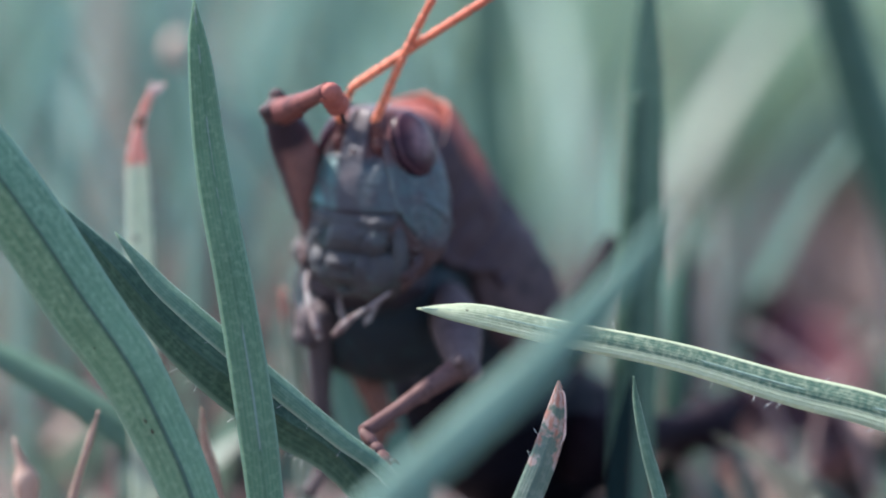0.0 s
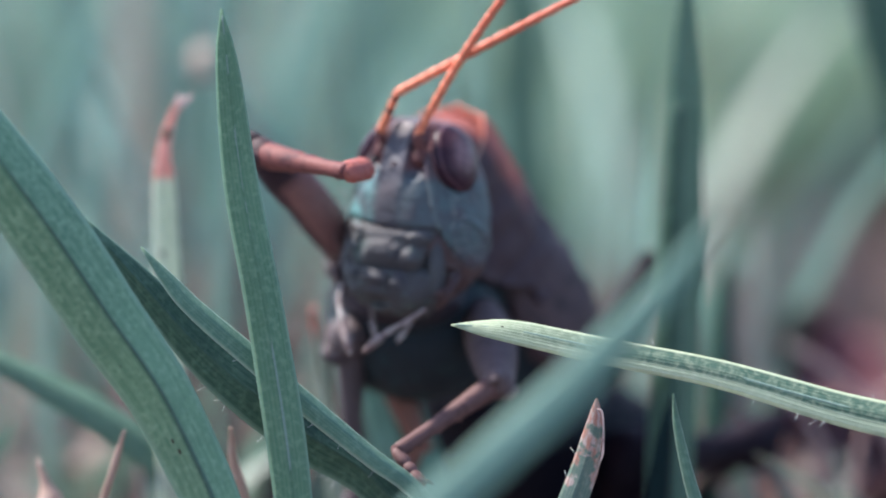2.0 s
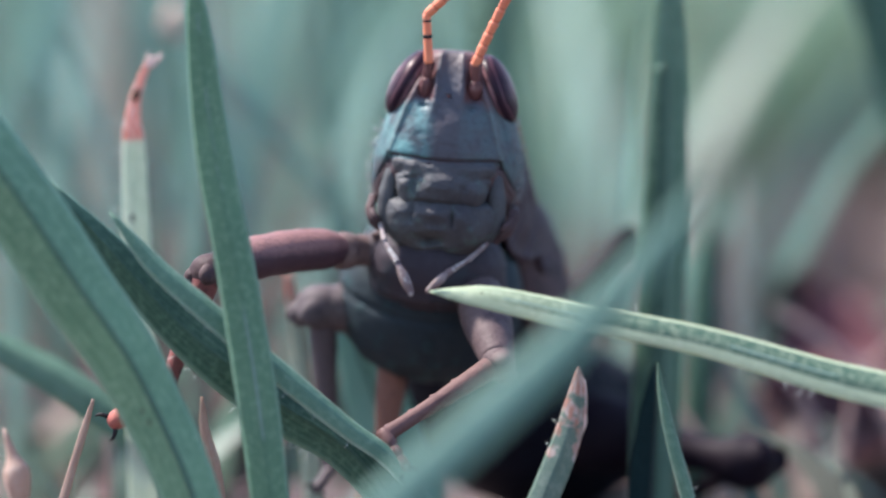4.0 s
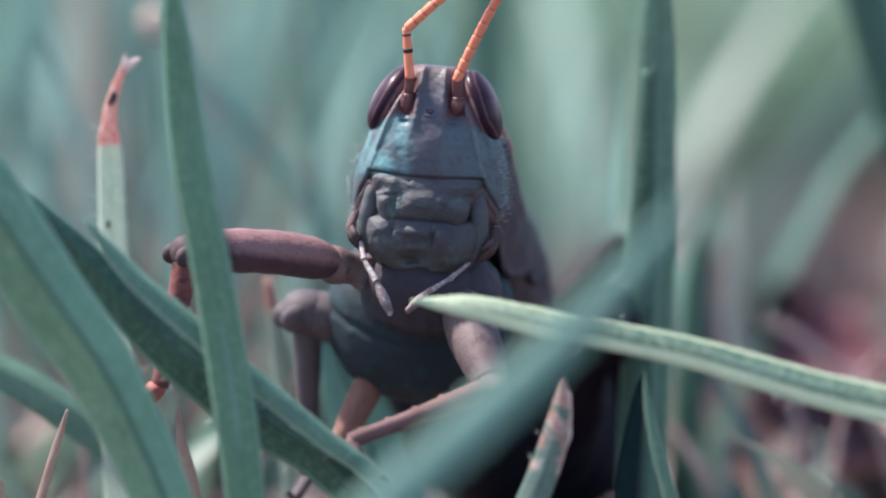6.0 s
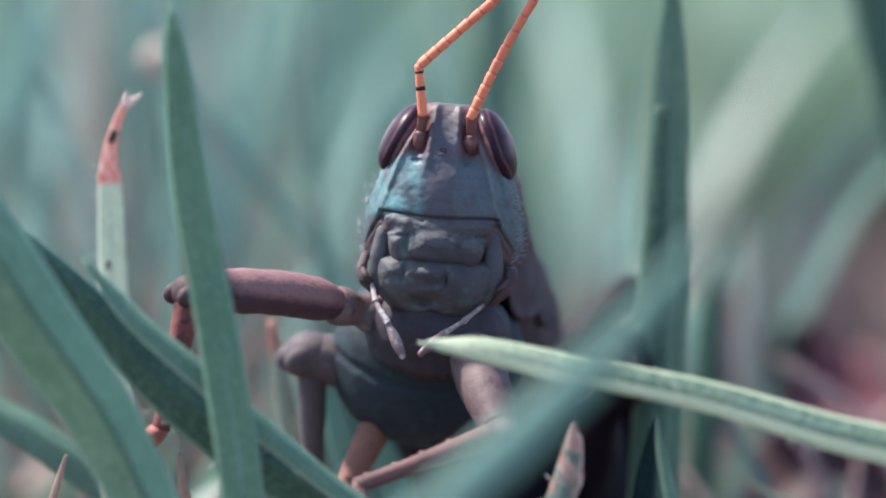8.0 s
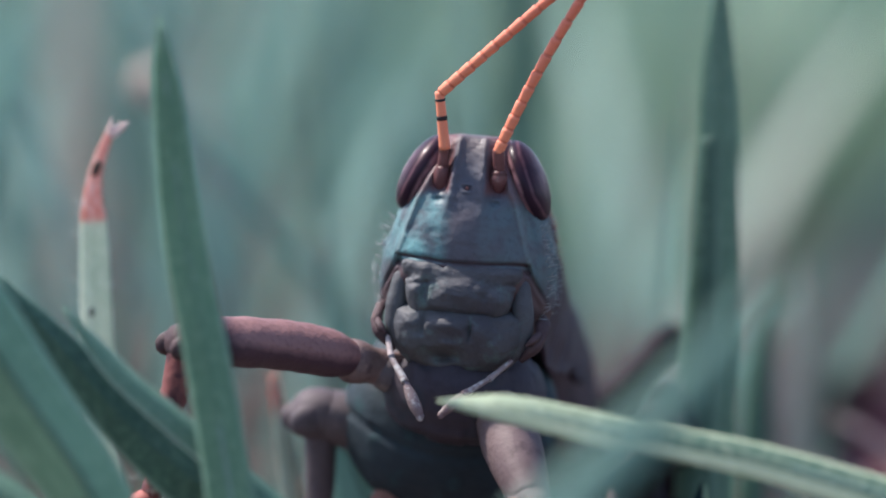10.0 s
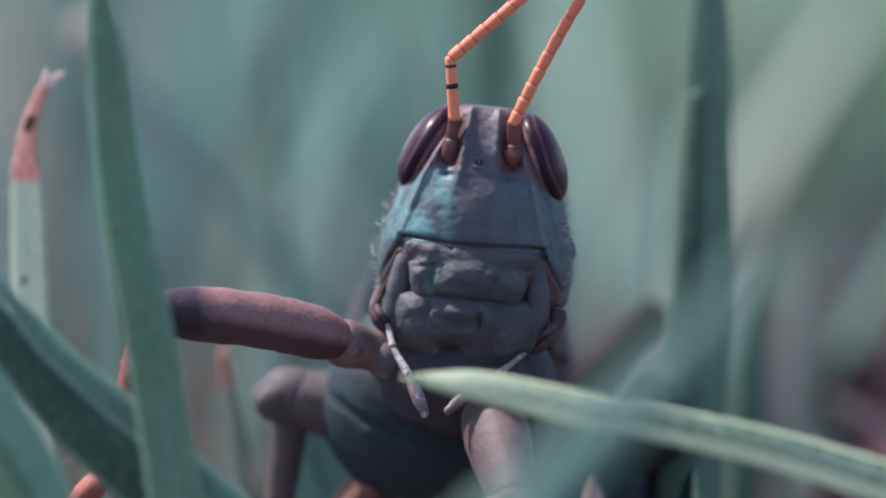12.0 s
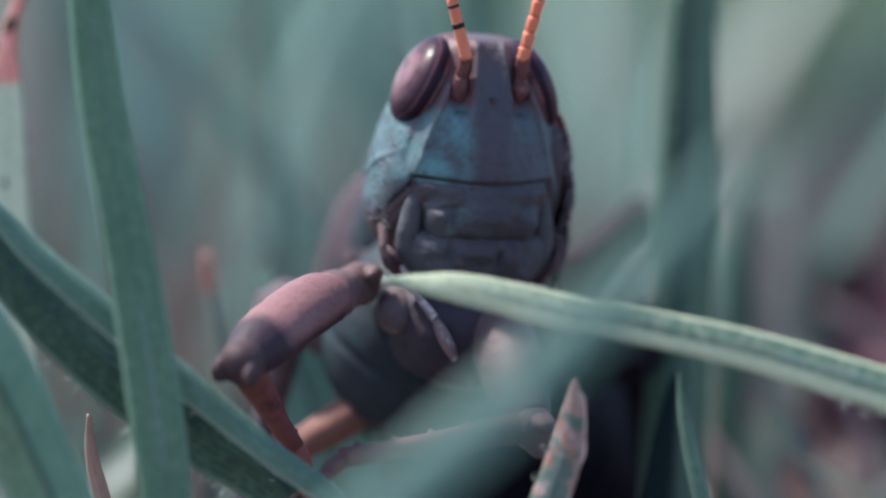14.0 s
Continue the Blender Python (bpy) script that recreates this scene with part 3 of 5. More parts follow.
# ---------------------------------------------------------------- blades round the animal
def build_blades():
    add_blade([(-8.93, -7.00, 21.44), (-8.73, -7.00, 19.41), (-8.27, -7.00, 15.36), (-7.51, -7.20, 11.30), (-6.84, -7.40, 7.25), (-6.38, -7.50, 3.59), (-5.94, -7.50, -0.60)], [0.08, 0.83, 1.25, 1.34, 1.43, 1.34, 1.15],
              BLADE_GREEN, "upright green grass blade with a sharp tip", rib=RIB_PALE, facing=(0.15, -1, 0.1), fold=0.12)
    add_blade([(-0.94, -6.00, 10.27), (0.12, -6.10, 10.18), (1.34, -6.30, 10.05), (4.39, -6.80, 9.43), (8.44, -7.40, 8.66), (12.47, -8.00, 7.54), (15.83, -8.60, 6.72), (20.44, -9.50, 4.9), (24.25, -10.00, -0.6)],
              [0.06, 0.58, 0.92, 1.05, 1.12, 1.30, 1.40, 1.45, 1.2], BLADE_PALE, "pale green grass blade arching across the animal", rib=RIB_PALE, hairs=12, specks=((0.215, -0.1, 0.07),), facing=(0.05, -0.85, 0.5), fold=0.12, steps=44)
    add_blade([(7.30, -34.00, 15.70), (5.70, -34.00, 13.50), (2.98, -34.00, 10.66), (0.93, -34.00, 8.78), (-2.17, -34.00, 5.96), (-5.26, -34.00, 3.21), (-9.60, -34.00, -0.80)], [0.2, 0.95, 1.3, 1.4, 1.45, 1.4, 1.3],
              BLADE_TEAL, "bluish green grass blade leaning before the animal", rib=RIB_DARK, facing=(0, -1, 0.2), fold=0.1)
    add_blade([(-19.06, -10.00, 19.93), (-16.88, -10.00, 16.73), (-14.71, -9.80, 13.71), (-12.73, -9.50, 10.67), (-11.19, -9.20, 8.43), (-10.10, -9.00, 6.28), (-9.00, -9.00, 3.73), (-7.75, -9.00, -0.6)],
              [1.6, 2.5, 2.7, 2.6, 2.4, 2.2, 2.0, 1.7], BLADE_LUSH, "broad green grass blade with a dark midrib", rib=RIB_DARK, specks=((0.69, 0.35, 0.11), (0.715, 0.3, 0.13), (0.5, 0.5, 0.06)), facing=(0.1, -1, 0.25), fold=0.34, across=12)
    add_blade([(-13.97, -5.50, 14.00), (-11.93, -5.50, 11.79), (-9.90, -5.50, 9.49), (-7.86, -5.40, 7.72), (-5.83, -5.00, 6.10), (-3.37, -4.50, 4.29), (0.33, -4.00, -0.6)], [0.25, 1.05, 1.5, 1.85, 1.75, 1.5, 1.1],
              BLADE_DARK, "dark green grass blade on which a foot rests", rib=RIB_DARK, hairs=18, facing=(-0.1, -0.9, 0.35), fold=0.22, across=12)
    add_blade([(-11.83, -6.20, 13.05), (-10.92, -6.30, 11.98), (-9.93, -6.40, 10.93), (-7.91, -6.40, 9.18), (-5.89, -6.10, 7.42), (-3.84, -5.60, 5.66), (-1.76, -5.20, 3.9), (1.15, -4.80, -0.5)], [0.06, 0.56, 0.82, 0.92, 0.92, 0.82, 0.7, 0.45],
              BLADE_RIM, "narrow green grass blade with a bent pale tip", hairs=8, facing=(0.2, -0.8, 0.6), fold=0.2)
    dry = add_blade([(-10.98, 5.00, 17.62), (-11.13, 5.00, 17.35), (-11.45, 5.00, 16.45), (-11.57, 5.00, 15.55), (-11.55, 5.00, 14.85), (-11.50, 5.10, 13.00), (-11.42, 5.30, 9.00), (-11.33, 5.60, 4.00), (-11.20, 6.00, -0.97)],
              [0.26, 0.30, 0.42, 0.60, 0.82, 0.96, 1.08, 1.12, 1.1], BLADE_DRY, "pale spotted grass blade with a bent, withered orange tip", hairs=14, specks=((0.245, 0.0, 0.26), (0.262, 0.3, 0.16), (0.235, -0.35, 0.14), (0.66, 0.25, 0.17), (0.70, -0.3, 0.07), (0.73, 0.2, 0.09)), fold=0.1, steps=48)
    for a, q, r in (((-11.05, 5.0, 17.50), (-10.99, 5.0, 18.04), 0.11), ((-10.99, 5.0, 17.48), (-10.44, 5.0, 17.95), 0.13), ((-10.93, 5.0, 17.62), (-10.74, 5.0, 17.90), 0.06)):
        bm = bmesh.new()
        tube(bm, [a, tuple((np.array(a) + np.array(q)) / 2 + (0.03, 0, 0.03)), q], [r, r * 0.8, 0.012], n=8, steps=8, flat=0.5)
        part("torn_fibre", bm, HUSK, dry, "pale torn end of the withered tip")
    add_blade([(7.88, 8.50, 22.40), (7.83, 8.50, 20.58), (7.80, 8.50, 18.60), (7.78, 8.50, 15.04), (7.70, 8.50, 11.07), (7.58, 8.50, 7.10), (7.41, 8.50, 3.11), (7.32, 8.50, -0.49)], [0.25, 0.80, 1.15, 1.38, 1.42, 1.4, 1.35, 1.2],
              BLADE_MID, "tall green grass blade standing behind the animal", rib=RIB_PALE, facing=(0.1, -1, 0.1), fold=0.12)
    add_blade([(7.50, 8.2, 17.2), (7.46, 8.2, 16.9), (7.32, 8.2, 13.5), (7.20, 8.2, 10.0), (7.0, 8.2, 4.5), (6.9, 8.2, -0.55)], [0.5, 0.66, 0.95, 1.15, 1.3, 1.2],
              BLADE_DARK, "dark green grass blade with a snapped top", rib=RIB_DARK, facing=(-0.2, -1, 0.1), fold=0.15)
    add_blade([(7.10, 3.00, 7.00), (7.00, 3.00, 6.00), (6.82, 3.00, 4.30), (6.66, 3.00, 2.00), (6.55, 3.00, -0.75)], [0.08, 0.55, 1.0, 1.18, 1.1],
              BLADE_SHADE, "short green blade beside the abdomen with shade painted in", facing=(0.6, -0.8, -0.1), fold=0.3)
    add_blade([(9.90, 20.00, 10.87), (9.65, 20.00, 9.41), (9.41, 20.00, 6.06), (9.21, 20.00, 2.29), (9.16, 20.00, -0.66)], [0.3, 0.8, 1.2, 1.2, 1.1],
              BLADE_DARK, "dark grass blade in the shade behind", rib=RIB_DARK, facing=(-0.2, -1, 0.1), fold=0.15)
    add_blade([(15.0, 26.0, 26.0), (16.14, 26.0, 20.43), (17.31, 26.0, 16.25), (18.73, 26.0, 12.07), (20.38, 26.0, 6.47), (21.36, 26.0, -1.0)], [1.2, 1.9, 2.1, 2.1, 2.0, 1.8],
              BLADE_DARK, "broad dark green blade leaning outwards behind", rib=RIB_DARK, fold=0.15)
    torn = add_blade([(4.18, -6.00, 7.66), (4.17, -6.00, 7.36), (4.10, -6.00, 6.49), (3.74, -6.00, 5.11), (3.05, -6.00, 3.34), (2.1, -6.00, 1.17), (1.46, -6.00, -0.80)], [0.07, 0.30, 0.76, 0.98, 1.05, 1.02, 1.0],
              BLADE_WITHERED, "short torn grass blade with brown patches", hairs=4, fold=0.15)
    bm = bmesh.new()
    tube(bm, [(4.18, -6.08, 7.30), (4.38, -6.08, 7.17), (4.42, -6.08, 6.40), (4.40, -6.08, 5.72), (4.29, -6.08, 5.36)], [0.012, 0.035, 0.022, 0.038, 0.008], n=8, steps=20, wobble=0.4)
    part("torn_edge", bm, HUSK, torn, "pale frayed edge of the tear")
    add_blade([(6.88, -6.00, 7.82), (7.02, -6.00, 6.71), (7.38, -6.00, 5.07), (7.85, -6.00, 3.38), (8.82, -6.00, -0.5)], [0.06, 0.28, 0.42, 0.5, 0.5],
              BLADE_RIM, "thin short grass blade with a pale edge", hairs=2, fold=0.2)
    add_blade([(-12.65, -2.00, 6.22), (-12.97, -2.00, 5.18), (-13.39, -2.00, 3.82), (-13.92, -2.00, 1.94), (-14.45, -2.00, -0.6)], [0.1, 0.26, 0.3, 0.32, 0.34],
              STRAW, "thin dry straw stalk", fold=0.1)
    add_blade([(-8.87, -2.00, 6.29), (-8.77, -2.00, 5.08), (-8.40, -2.00, 3.40), (-7.99, -2.00, -0.5)], [0.1, 0.36, 0.5, 0.5],
              STRAW, "short reddish dry grass tip", fold=0.1)
    add_blade([(-4.43, 9.00, 9.21), (-3.74, 9.00, 7.25), (-2.92, 9.00, 5.06), (-2.05, 9.00, 2.44), (-1.18, 9.00, -0.85)], [0.3, 1.5, 2.3, 2.6, 2.2],
              BLADE_TEAL, "broad bluish grass blade behind the breast", rib=RIB_DARK, fold=0.1)
    add_blade([(-6.11, 8.00, 9.92), (-5.87, 8.00, 8.33), (-5.58, 8.00, 5.95), (-5.29, 8.00, 3.16), (-5.09, 8.00, -0.8)], [0.3, 0.55, 0.62, 0.7, 0.7],
              BLADE_FADED, "pale grass blade with an orange tip", rib=RIB_PALE, fold=0.1)
    add_blade([(-16.81, 14.00, 6.60), (-14.78, 14.00, 5.37), (-12.76, 14.00, 3.74), (-11.13, 14.00, 1.90), (-9.92, 14.00, -0.36)], [0.9, 1.2, 1.3, 1.3, 1.1],
              BLADE_DARK, "low green grass blade near the soil", rib=RIB_DARK, fold=0.15, facing=(0, -0.8, 0.6))
    add_blade([(-18.13, 6.00, 8.16), (-15.56, 6.00, 6.86), (-13.41, 6.00, 5.57), (-10.41, 6.00, 3.19), (-7.84, 6.00, -0.8)], [0.8, 1.3, 1.5, 1.5, 1.2],
              BLADE_MID, "green grass blade lying low behind", rib=RIB_DARK, fold=0.15, facing=(0, -0.8, 0.6))
    add_blade([(1.2, 40.0, 30.0), (1.81, 40.0, 20.00), (2.01, 40.0, 15.11), (2.23, 40.0, 10.21), (2.60, 40.0, -1.2)], [1.0, 1.5, 1.7, 1.8, 1.6],
              BLADE_MID, "tall green grass blade farther back", rib=RIB_DARK, fold=0.15)
    # a slanting stalk in the distance
    bm = bmesh.new()
    tube(bm, [(-10.74, 28.00, 18.76), (-9.66, 28.00, 16.89), (-8.25, 28.00, 15.15), (-7.08, 28.00, 13.65), (-5.05, 28.00, 11.17), (-2.73, 28.00, 8.34), (2.27, 28.00, -1.00)], [0.12, 0.16, 0.19, 0.2, 0.21, 0.22, 0.22], n=10)
    tagged(link_mesh("meadow_stem", bm, BLADE_TEAL), "thin bluish stem leaning in the distance", "stem")
    # a pale seed head on its stalk
    bm = bmesh.new()
    tube(bm, [(-11.07, 30.00, 17.80), (-10.72, 30.00, 13.13), (-10.44, 30.00, 5.13), (-10.26, 30.00, -2.22)], [0.12, 0.14, 0.16, 0.18], n=8)
    stalk = tagged(link_mesh("seed_stalk", bm, BLADE_MID), "thin grass stalk with a pale seed head", "grass stalk")
    bm = bmesh.new()
    ellipsoid(bm, (-11.07, 30.00, 18.18), (0.6, 0.55, 0.75))
    part("seed_head", bm, SEED, stalk, "pale beige seed head")
    bm = bmesh.new()
    tube(bm, [(-15.98, 1.00, 4.88), (-15.71, 1.00, 3.93), (-15.53, 1.00, 3.19), (-15.4, 1.00, 1.6), (-15.27, 1.00, -0.73)], [0.06, 0.22, 0.5, 0.2, 0.16], n=12)
    tagged(link_mesh("withered_bud", bm, STRAW), "small withered orange-brown bud", "bud")


build_blades()


# ---------------------------------------------------------------- lawn behind and around
def build_lawn():
    rng = np.random.RandomState(7)
    sheets = {k: ([], [], []) for k in ("lawn", "pale", "dead", "low")}

    def one(x, y, h, w, lean, yaw, segs=6, key=None):
        # far blades on the right go to the sheet with painted sunshine
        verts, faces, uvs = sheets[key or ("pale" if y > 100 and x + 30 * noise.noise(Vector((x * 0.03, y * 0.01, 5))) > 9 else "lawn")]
        d = np.array([math.cos(yaw), math.sin(yaw), 0.0])
        turn = yaw + rng.uniform(-0.9, 0.9) + math.pi / 2
        s = np.array([math.cos(turn), math.sin(turn), 0.0])
        nrm = np.array([-s[1], s[0], 0.0])
        base = len(verts)
        for i in range(segs + 1):
            f = i / segs
            p = np.array([x, y, -1.5]) + d * (lean * h * f * f) + np.array([0, 0, h * (f - 0.25 * lean * f * f)])
            ww = w * (1 - f ** 2.2) * 0.5 + 0.03
            for q in (-1, 0, 1):
                verts.append(p + s * (q * ww) + nrm * (0.25 * ww * (q == 0)))
                uvs.append((0.5 + q / 2, 1 - f))
        for i in range(segs):
            for k in (0, 1):
                a = base + i * 3 + k
                faces.append((a, a + 1, a + 4, a + 3))

    def bare(x, y):
        """A patch of open soil beside and behind the animal."""
        return x > 9 + 0.03 * y and 40 < y < 150

    # middle distance, loose
    n = 0
    while n < 150:
        y = rng.uniform(34, 160)
        x = rng.uniform(-1, 1) * (26 + (y + 234) * 0.09)
        if bare(x, y) and rng.rand() < 0.85:
            continue
        one(x, y, rng.uniform(12, 30), rng.uniform(1.2, 2.6), rng.uniform(0.1, 0.6), rng.uniform(0, 6.283))
        n += 1
    # thin upright blades not far behind the animal
    for i in range(34):
        y = rng.uniform(24, 62)
        x = rng.uniform(-1, 1) * (16 + y * 0.06)
        if x > 7:
            continue
        one(x, y, rng.uniform(16, 30), rng.uniform(0.5, 1.1), rng.uniform(0.02, 0.22), rng.uniform(0, 6.283), key="lawn" if i % 3 else "low")
    # short undergrowth on the soil just behind
    for _ in range(260):
        y = rng.uniform(9, 60)
        x = rng.uniform(-1, 1) * (24 + y * 0.1)
        if abs(x - 2) < 8 and y < 26:
            continue
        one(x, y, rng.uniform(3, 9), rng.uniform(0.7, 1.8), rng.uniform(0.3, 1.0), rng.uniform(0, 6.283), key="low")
    # brown, dead tufts
    for cx, cy, n_, r, most in ((-15.0, 105.0, 140, 4.0, 15), (18.0, 95.0, 90, 8.0, 11), (15.0, 50.0, 80, 5.0, 8), (21.0, 58.0, 130, 5.0, 9), (27.0, 140.0, 60, 6.0, 13), (-34.0, 150.0, 40, 6.0, 15), (-11.6, 72.0, 70, 1.8, 15), (4.6, 62.0, 40, 1.3, 11), (-10.4, 44.0, 60, 1.2, 14)):
        for _ in range(n_):
            one(cx + rng.normal() * r, cy + rng.normal() * 10, rng.uniform(0.45 * most, most), rng.uniform(0.9, 2.0), rng.uniform(0.2, 0.9), rng.uniform(0, 6.283), key="dead")
    # far, dense
    for _ in range(2600):
        y = 150 + 650 * rng.rand() ** 1.5
        x = rng.uniform(-1, 1) * (40 + (y + 234) * 0.13)
        one(x, y, rng.uniform(18, 42), rng.uniform(2.0, 4.5), rng.uniform(0.1, 0.8), rng.uniform(0, 6.283))
    # all round, out of the line of sight
    n = 0
    while n < 1500:
        r, a = 60 + 500 * math.sqrt(rng.rand()), rng.uniform(0, 6.283)
        x, y = r * math.cos(a), r * math.sin(a)
        if abs(x) < 40 + max(0, y) * 0.16:
            continue
        one(x, y, rng.uniform(15, 38), rng.uniform(1.5, 3.5), rng.uniform(0.1, 0.7), rng.uniform(0, 6.283))
        n += 1
    # the lawn goes on, coarser, on every side
    n = 0
    while n < 12000:
        r, a = 120 + 1500 * math.sqrt(rng.rand()), rng.uniform(0, 6.283)
        x, y = r * math.cos(a), r * math.sin(a)
        if abs(x) < 40 + max(0, y + 60) * 0.16 and y < 820:
            continue
        k = 1 + r / 900
        one(x, y, rng.uniform(18, 42) * k, rng.uniform(2.5, 5.5) * k, rng.uniform(0.1, 0.8), rng.uniform(0, 6.283), segs=3, key="lawn")
        n += 1
    # thin withered tufts among the grass behind
    for cx, cy, n_, r, most in ((-7.5, 62.0, 46, 0.7, 14.5), (5.6, 66.0, 26, 0.8, 12.0), (17.0, 70.0, 34, 1.0, 14.5)):
        for _ in range(n_):
            one(cx + rng.normal() * r, cy + rng.normal() * 6, rng.uniform(0.5 * most, most), rng.uniform(0.6, 1.3), rng.uniform(0.05, 0.3), rng.uniform(0, 6.283), key="dead")
    for key, name, material, label in (("lawn", "lawn_grass", LAWN, "soft bluish green lawn grass with dry straw"), ("pale", "painted_sun_grass", LAWN_PALE, "pale yellowish green lawn grass with sunshine painted in"), ("dead", "dead_grass", LAWN_DEAD, "tufts of dull brown dead grass"), ("low", "undergrowth", LAWN_LOW, "short dark green undergrowth with withered tips")):
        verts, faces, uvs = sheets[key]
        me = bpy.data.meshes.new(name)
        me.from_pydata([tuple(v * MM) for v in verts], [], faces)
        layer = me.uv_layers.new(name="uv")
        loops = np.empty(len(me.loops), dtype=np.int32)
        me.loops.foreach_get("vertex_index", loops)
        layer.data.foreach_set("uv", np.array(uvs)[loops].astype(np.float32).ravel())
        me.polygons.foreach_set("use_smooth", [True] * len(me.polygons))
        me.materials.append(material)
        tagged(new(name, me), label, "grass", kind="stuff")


build_lawn()


def build_litter():
    """Curled dead leaves and straw on the open soil."""
    rng = np.random.RandomState(11)
    verts, faces = [], []
    for i in range(420):
        if i < 340:
            x, y = rng.uniform(10, 36), rng.uniform(30, 125)
        else:
            x, y = rng.uniform(-40, 40), rng.uniform(-12, 150)
            if y < 40 and -8 < x < 14:
                y += 60
        size, yaw, curl, tip = rng.uniform(2.5, 8), rng.uniform(0, 6.283), rng.uniform(0.1, 0.5), rng.uniform(-0.4, 0.4)
        base = len(verts)
        c, s = math.cos(yaw), math.sin(yaw)
        for a in range(6):
            for b in range(4):
                u, v = a / 5 - 0.5, b / 3 - 0.5
                half = size * 0.42 * math.cos(u * 2.7)
                px_, py_ = u * size, v * half
                pz = 0.15 + size * curl * (abs(v) ** 1.5 + u * u) + (u + 0.5) * size * tip * 0.4
                verts.append(((x + c * px_ - s * py_) * MM, (y + s * px_ + c * py_) * MM, max(pz, 0.05) * MM - 0.0003))
        for a in range(5):
            for b in range(3):
                k = base + a * 4 + b
                faces.append((k, k + 1, k + 5, k + 4))
    me = bpy.data.meshes.new("leaf_litter")
    me.from_pydata(verts, [], faces)
    me.polygons.foreach_set("use_smooth", [True] * len(me.polygons))
    me.materials.append(LITTER)
    tagged(new("leaf_litter", me), "pinkish brown curled dead leaves on the soil", "leaf litter", kind="stuff")


build_litter()


def dead_leaf(at, size, turn, curl, material, label):
    """A curled dead leaf with a midrib and real thickness."""
    bm = bmesh.new()
    n, m = 14, 10
    grids = []
    for h in (0.05, -0.05):
        g = []
        for a in range(n + 1):
            u = a / n - 0.5
            half = size * 0.30 * max(0.05, math.cos(u * 2.9)) * (1 + 0.18 * noise.noise(Vector((u * 9, size, 1))))
            row = []
            for b in range(m + 1):
                v = 2 * b / m - 1
                z = curl * size * (0.32 * v * v + 0.5 * u * u) - 0.05 * size * bell(v, 0.12) + 0.06 * size * noise.noise(Vector((u * 5, v * 2.5, size * 3)))
                row.append(bm.verts.new((u * size, v * half, z + h)))
            g.append(row)
        grids.append(g)
    for g, flip in zip(grids, (False, True)):
        for a in range(n):
            for b in range(m):
                f = (g[a][b], g[a + 1][b], g[a + 1][b + 1], g[a][b + 1])
                bm.faces.new(f[::-1] if flip else f)
    top, low = grids
    rim = [(a, 0) for a in range(n)] + [(n, b) for b in range(m)] + [(a, m) for a in range(n, 0, -1)] + [(0, b) for b in range(m, 0, -1)]
    for (a, b), (c, d) in zip(rim, rim[1:] + rim[:1]):
        bm.faces.new((top[a][b], low[a][b], low[c][d], top[c][d]))
    ob = link_mesh("dead_leaf", bm, material)
    ob.matrix_basis = pose(at[0] * MM, at[1] * MM, at[2] * MM, *turn)
    bm = bmesh.new()
    tube(bm, [(size * u, 0, curl * size * 0.5 * u * u - 0.02 * size) for u in (-0.62, -0.5, -0.2, 0.1, 0.45)], [0.09, 0.12, 0.10, 0.08, 0.03], n=8, steps=16)
    part("midrib", bm, STRAW, ob)
    return tagged(ob, label, "dead leaf", "dead leaves")


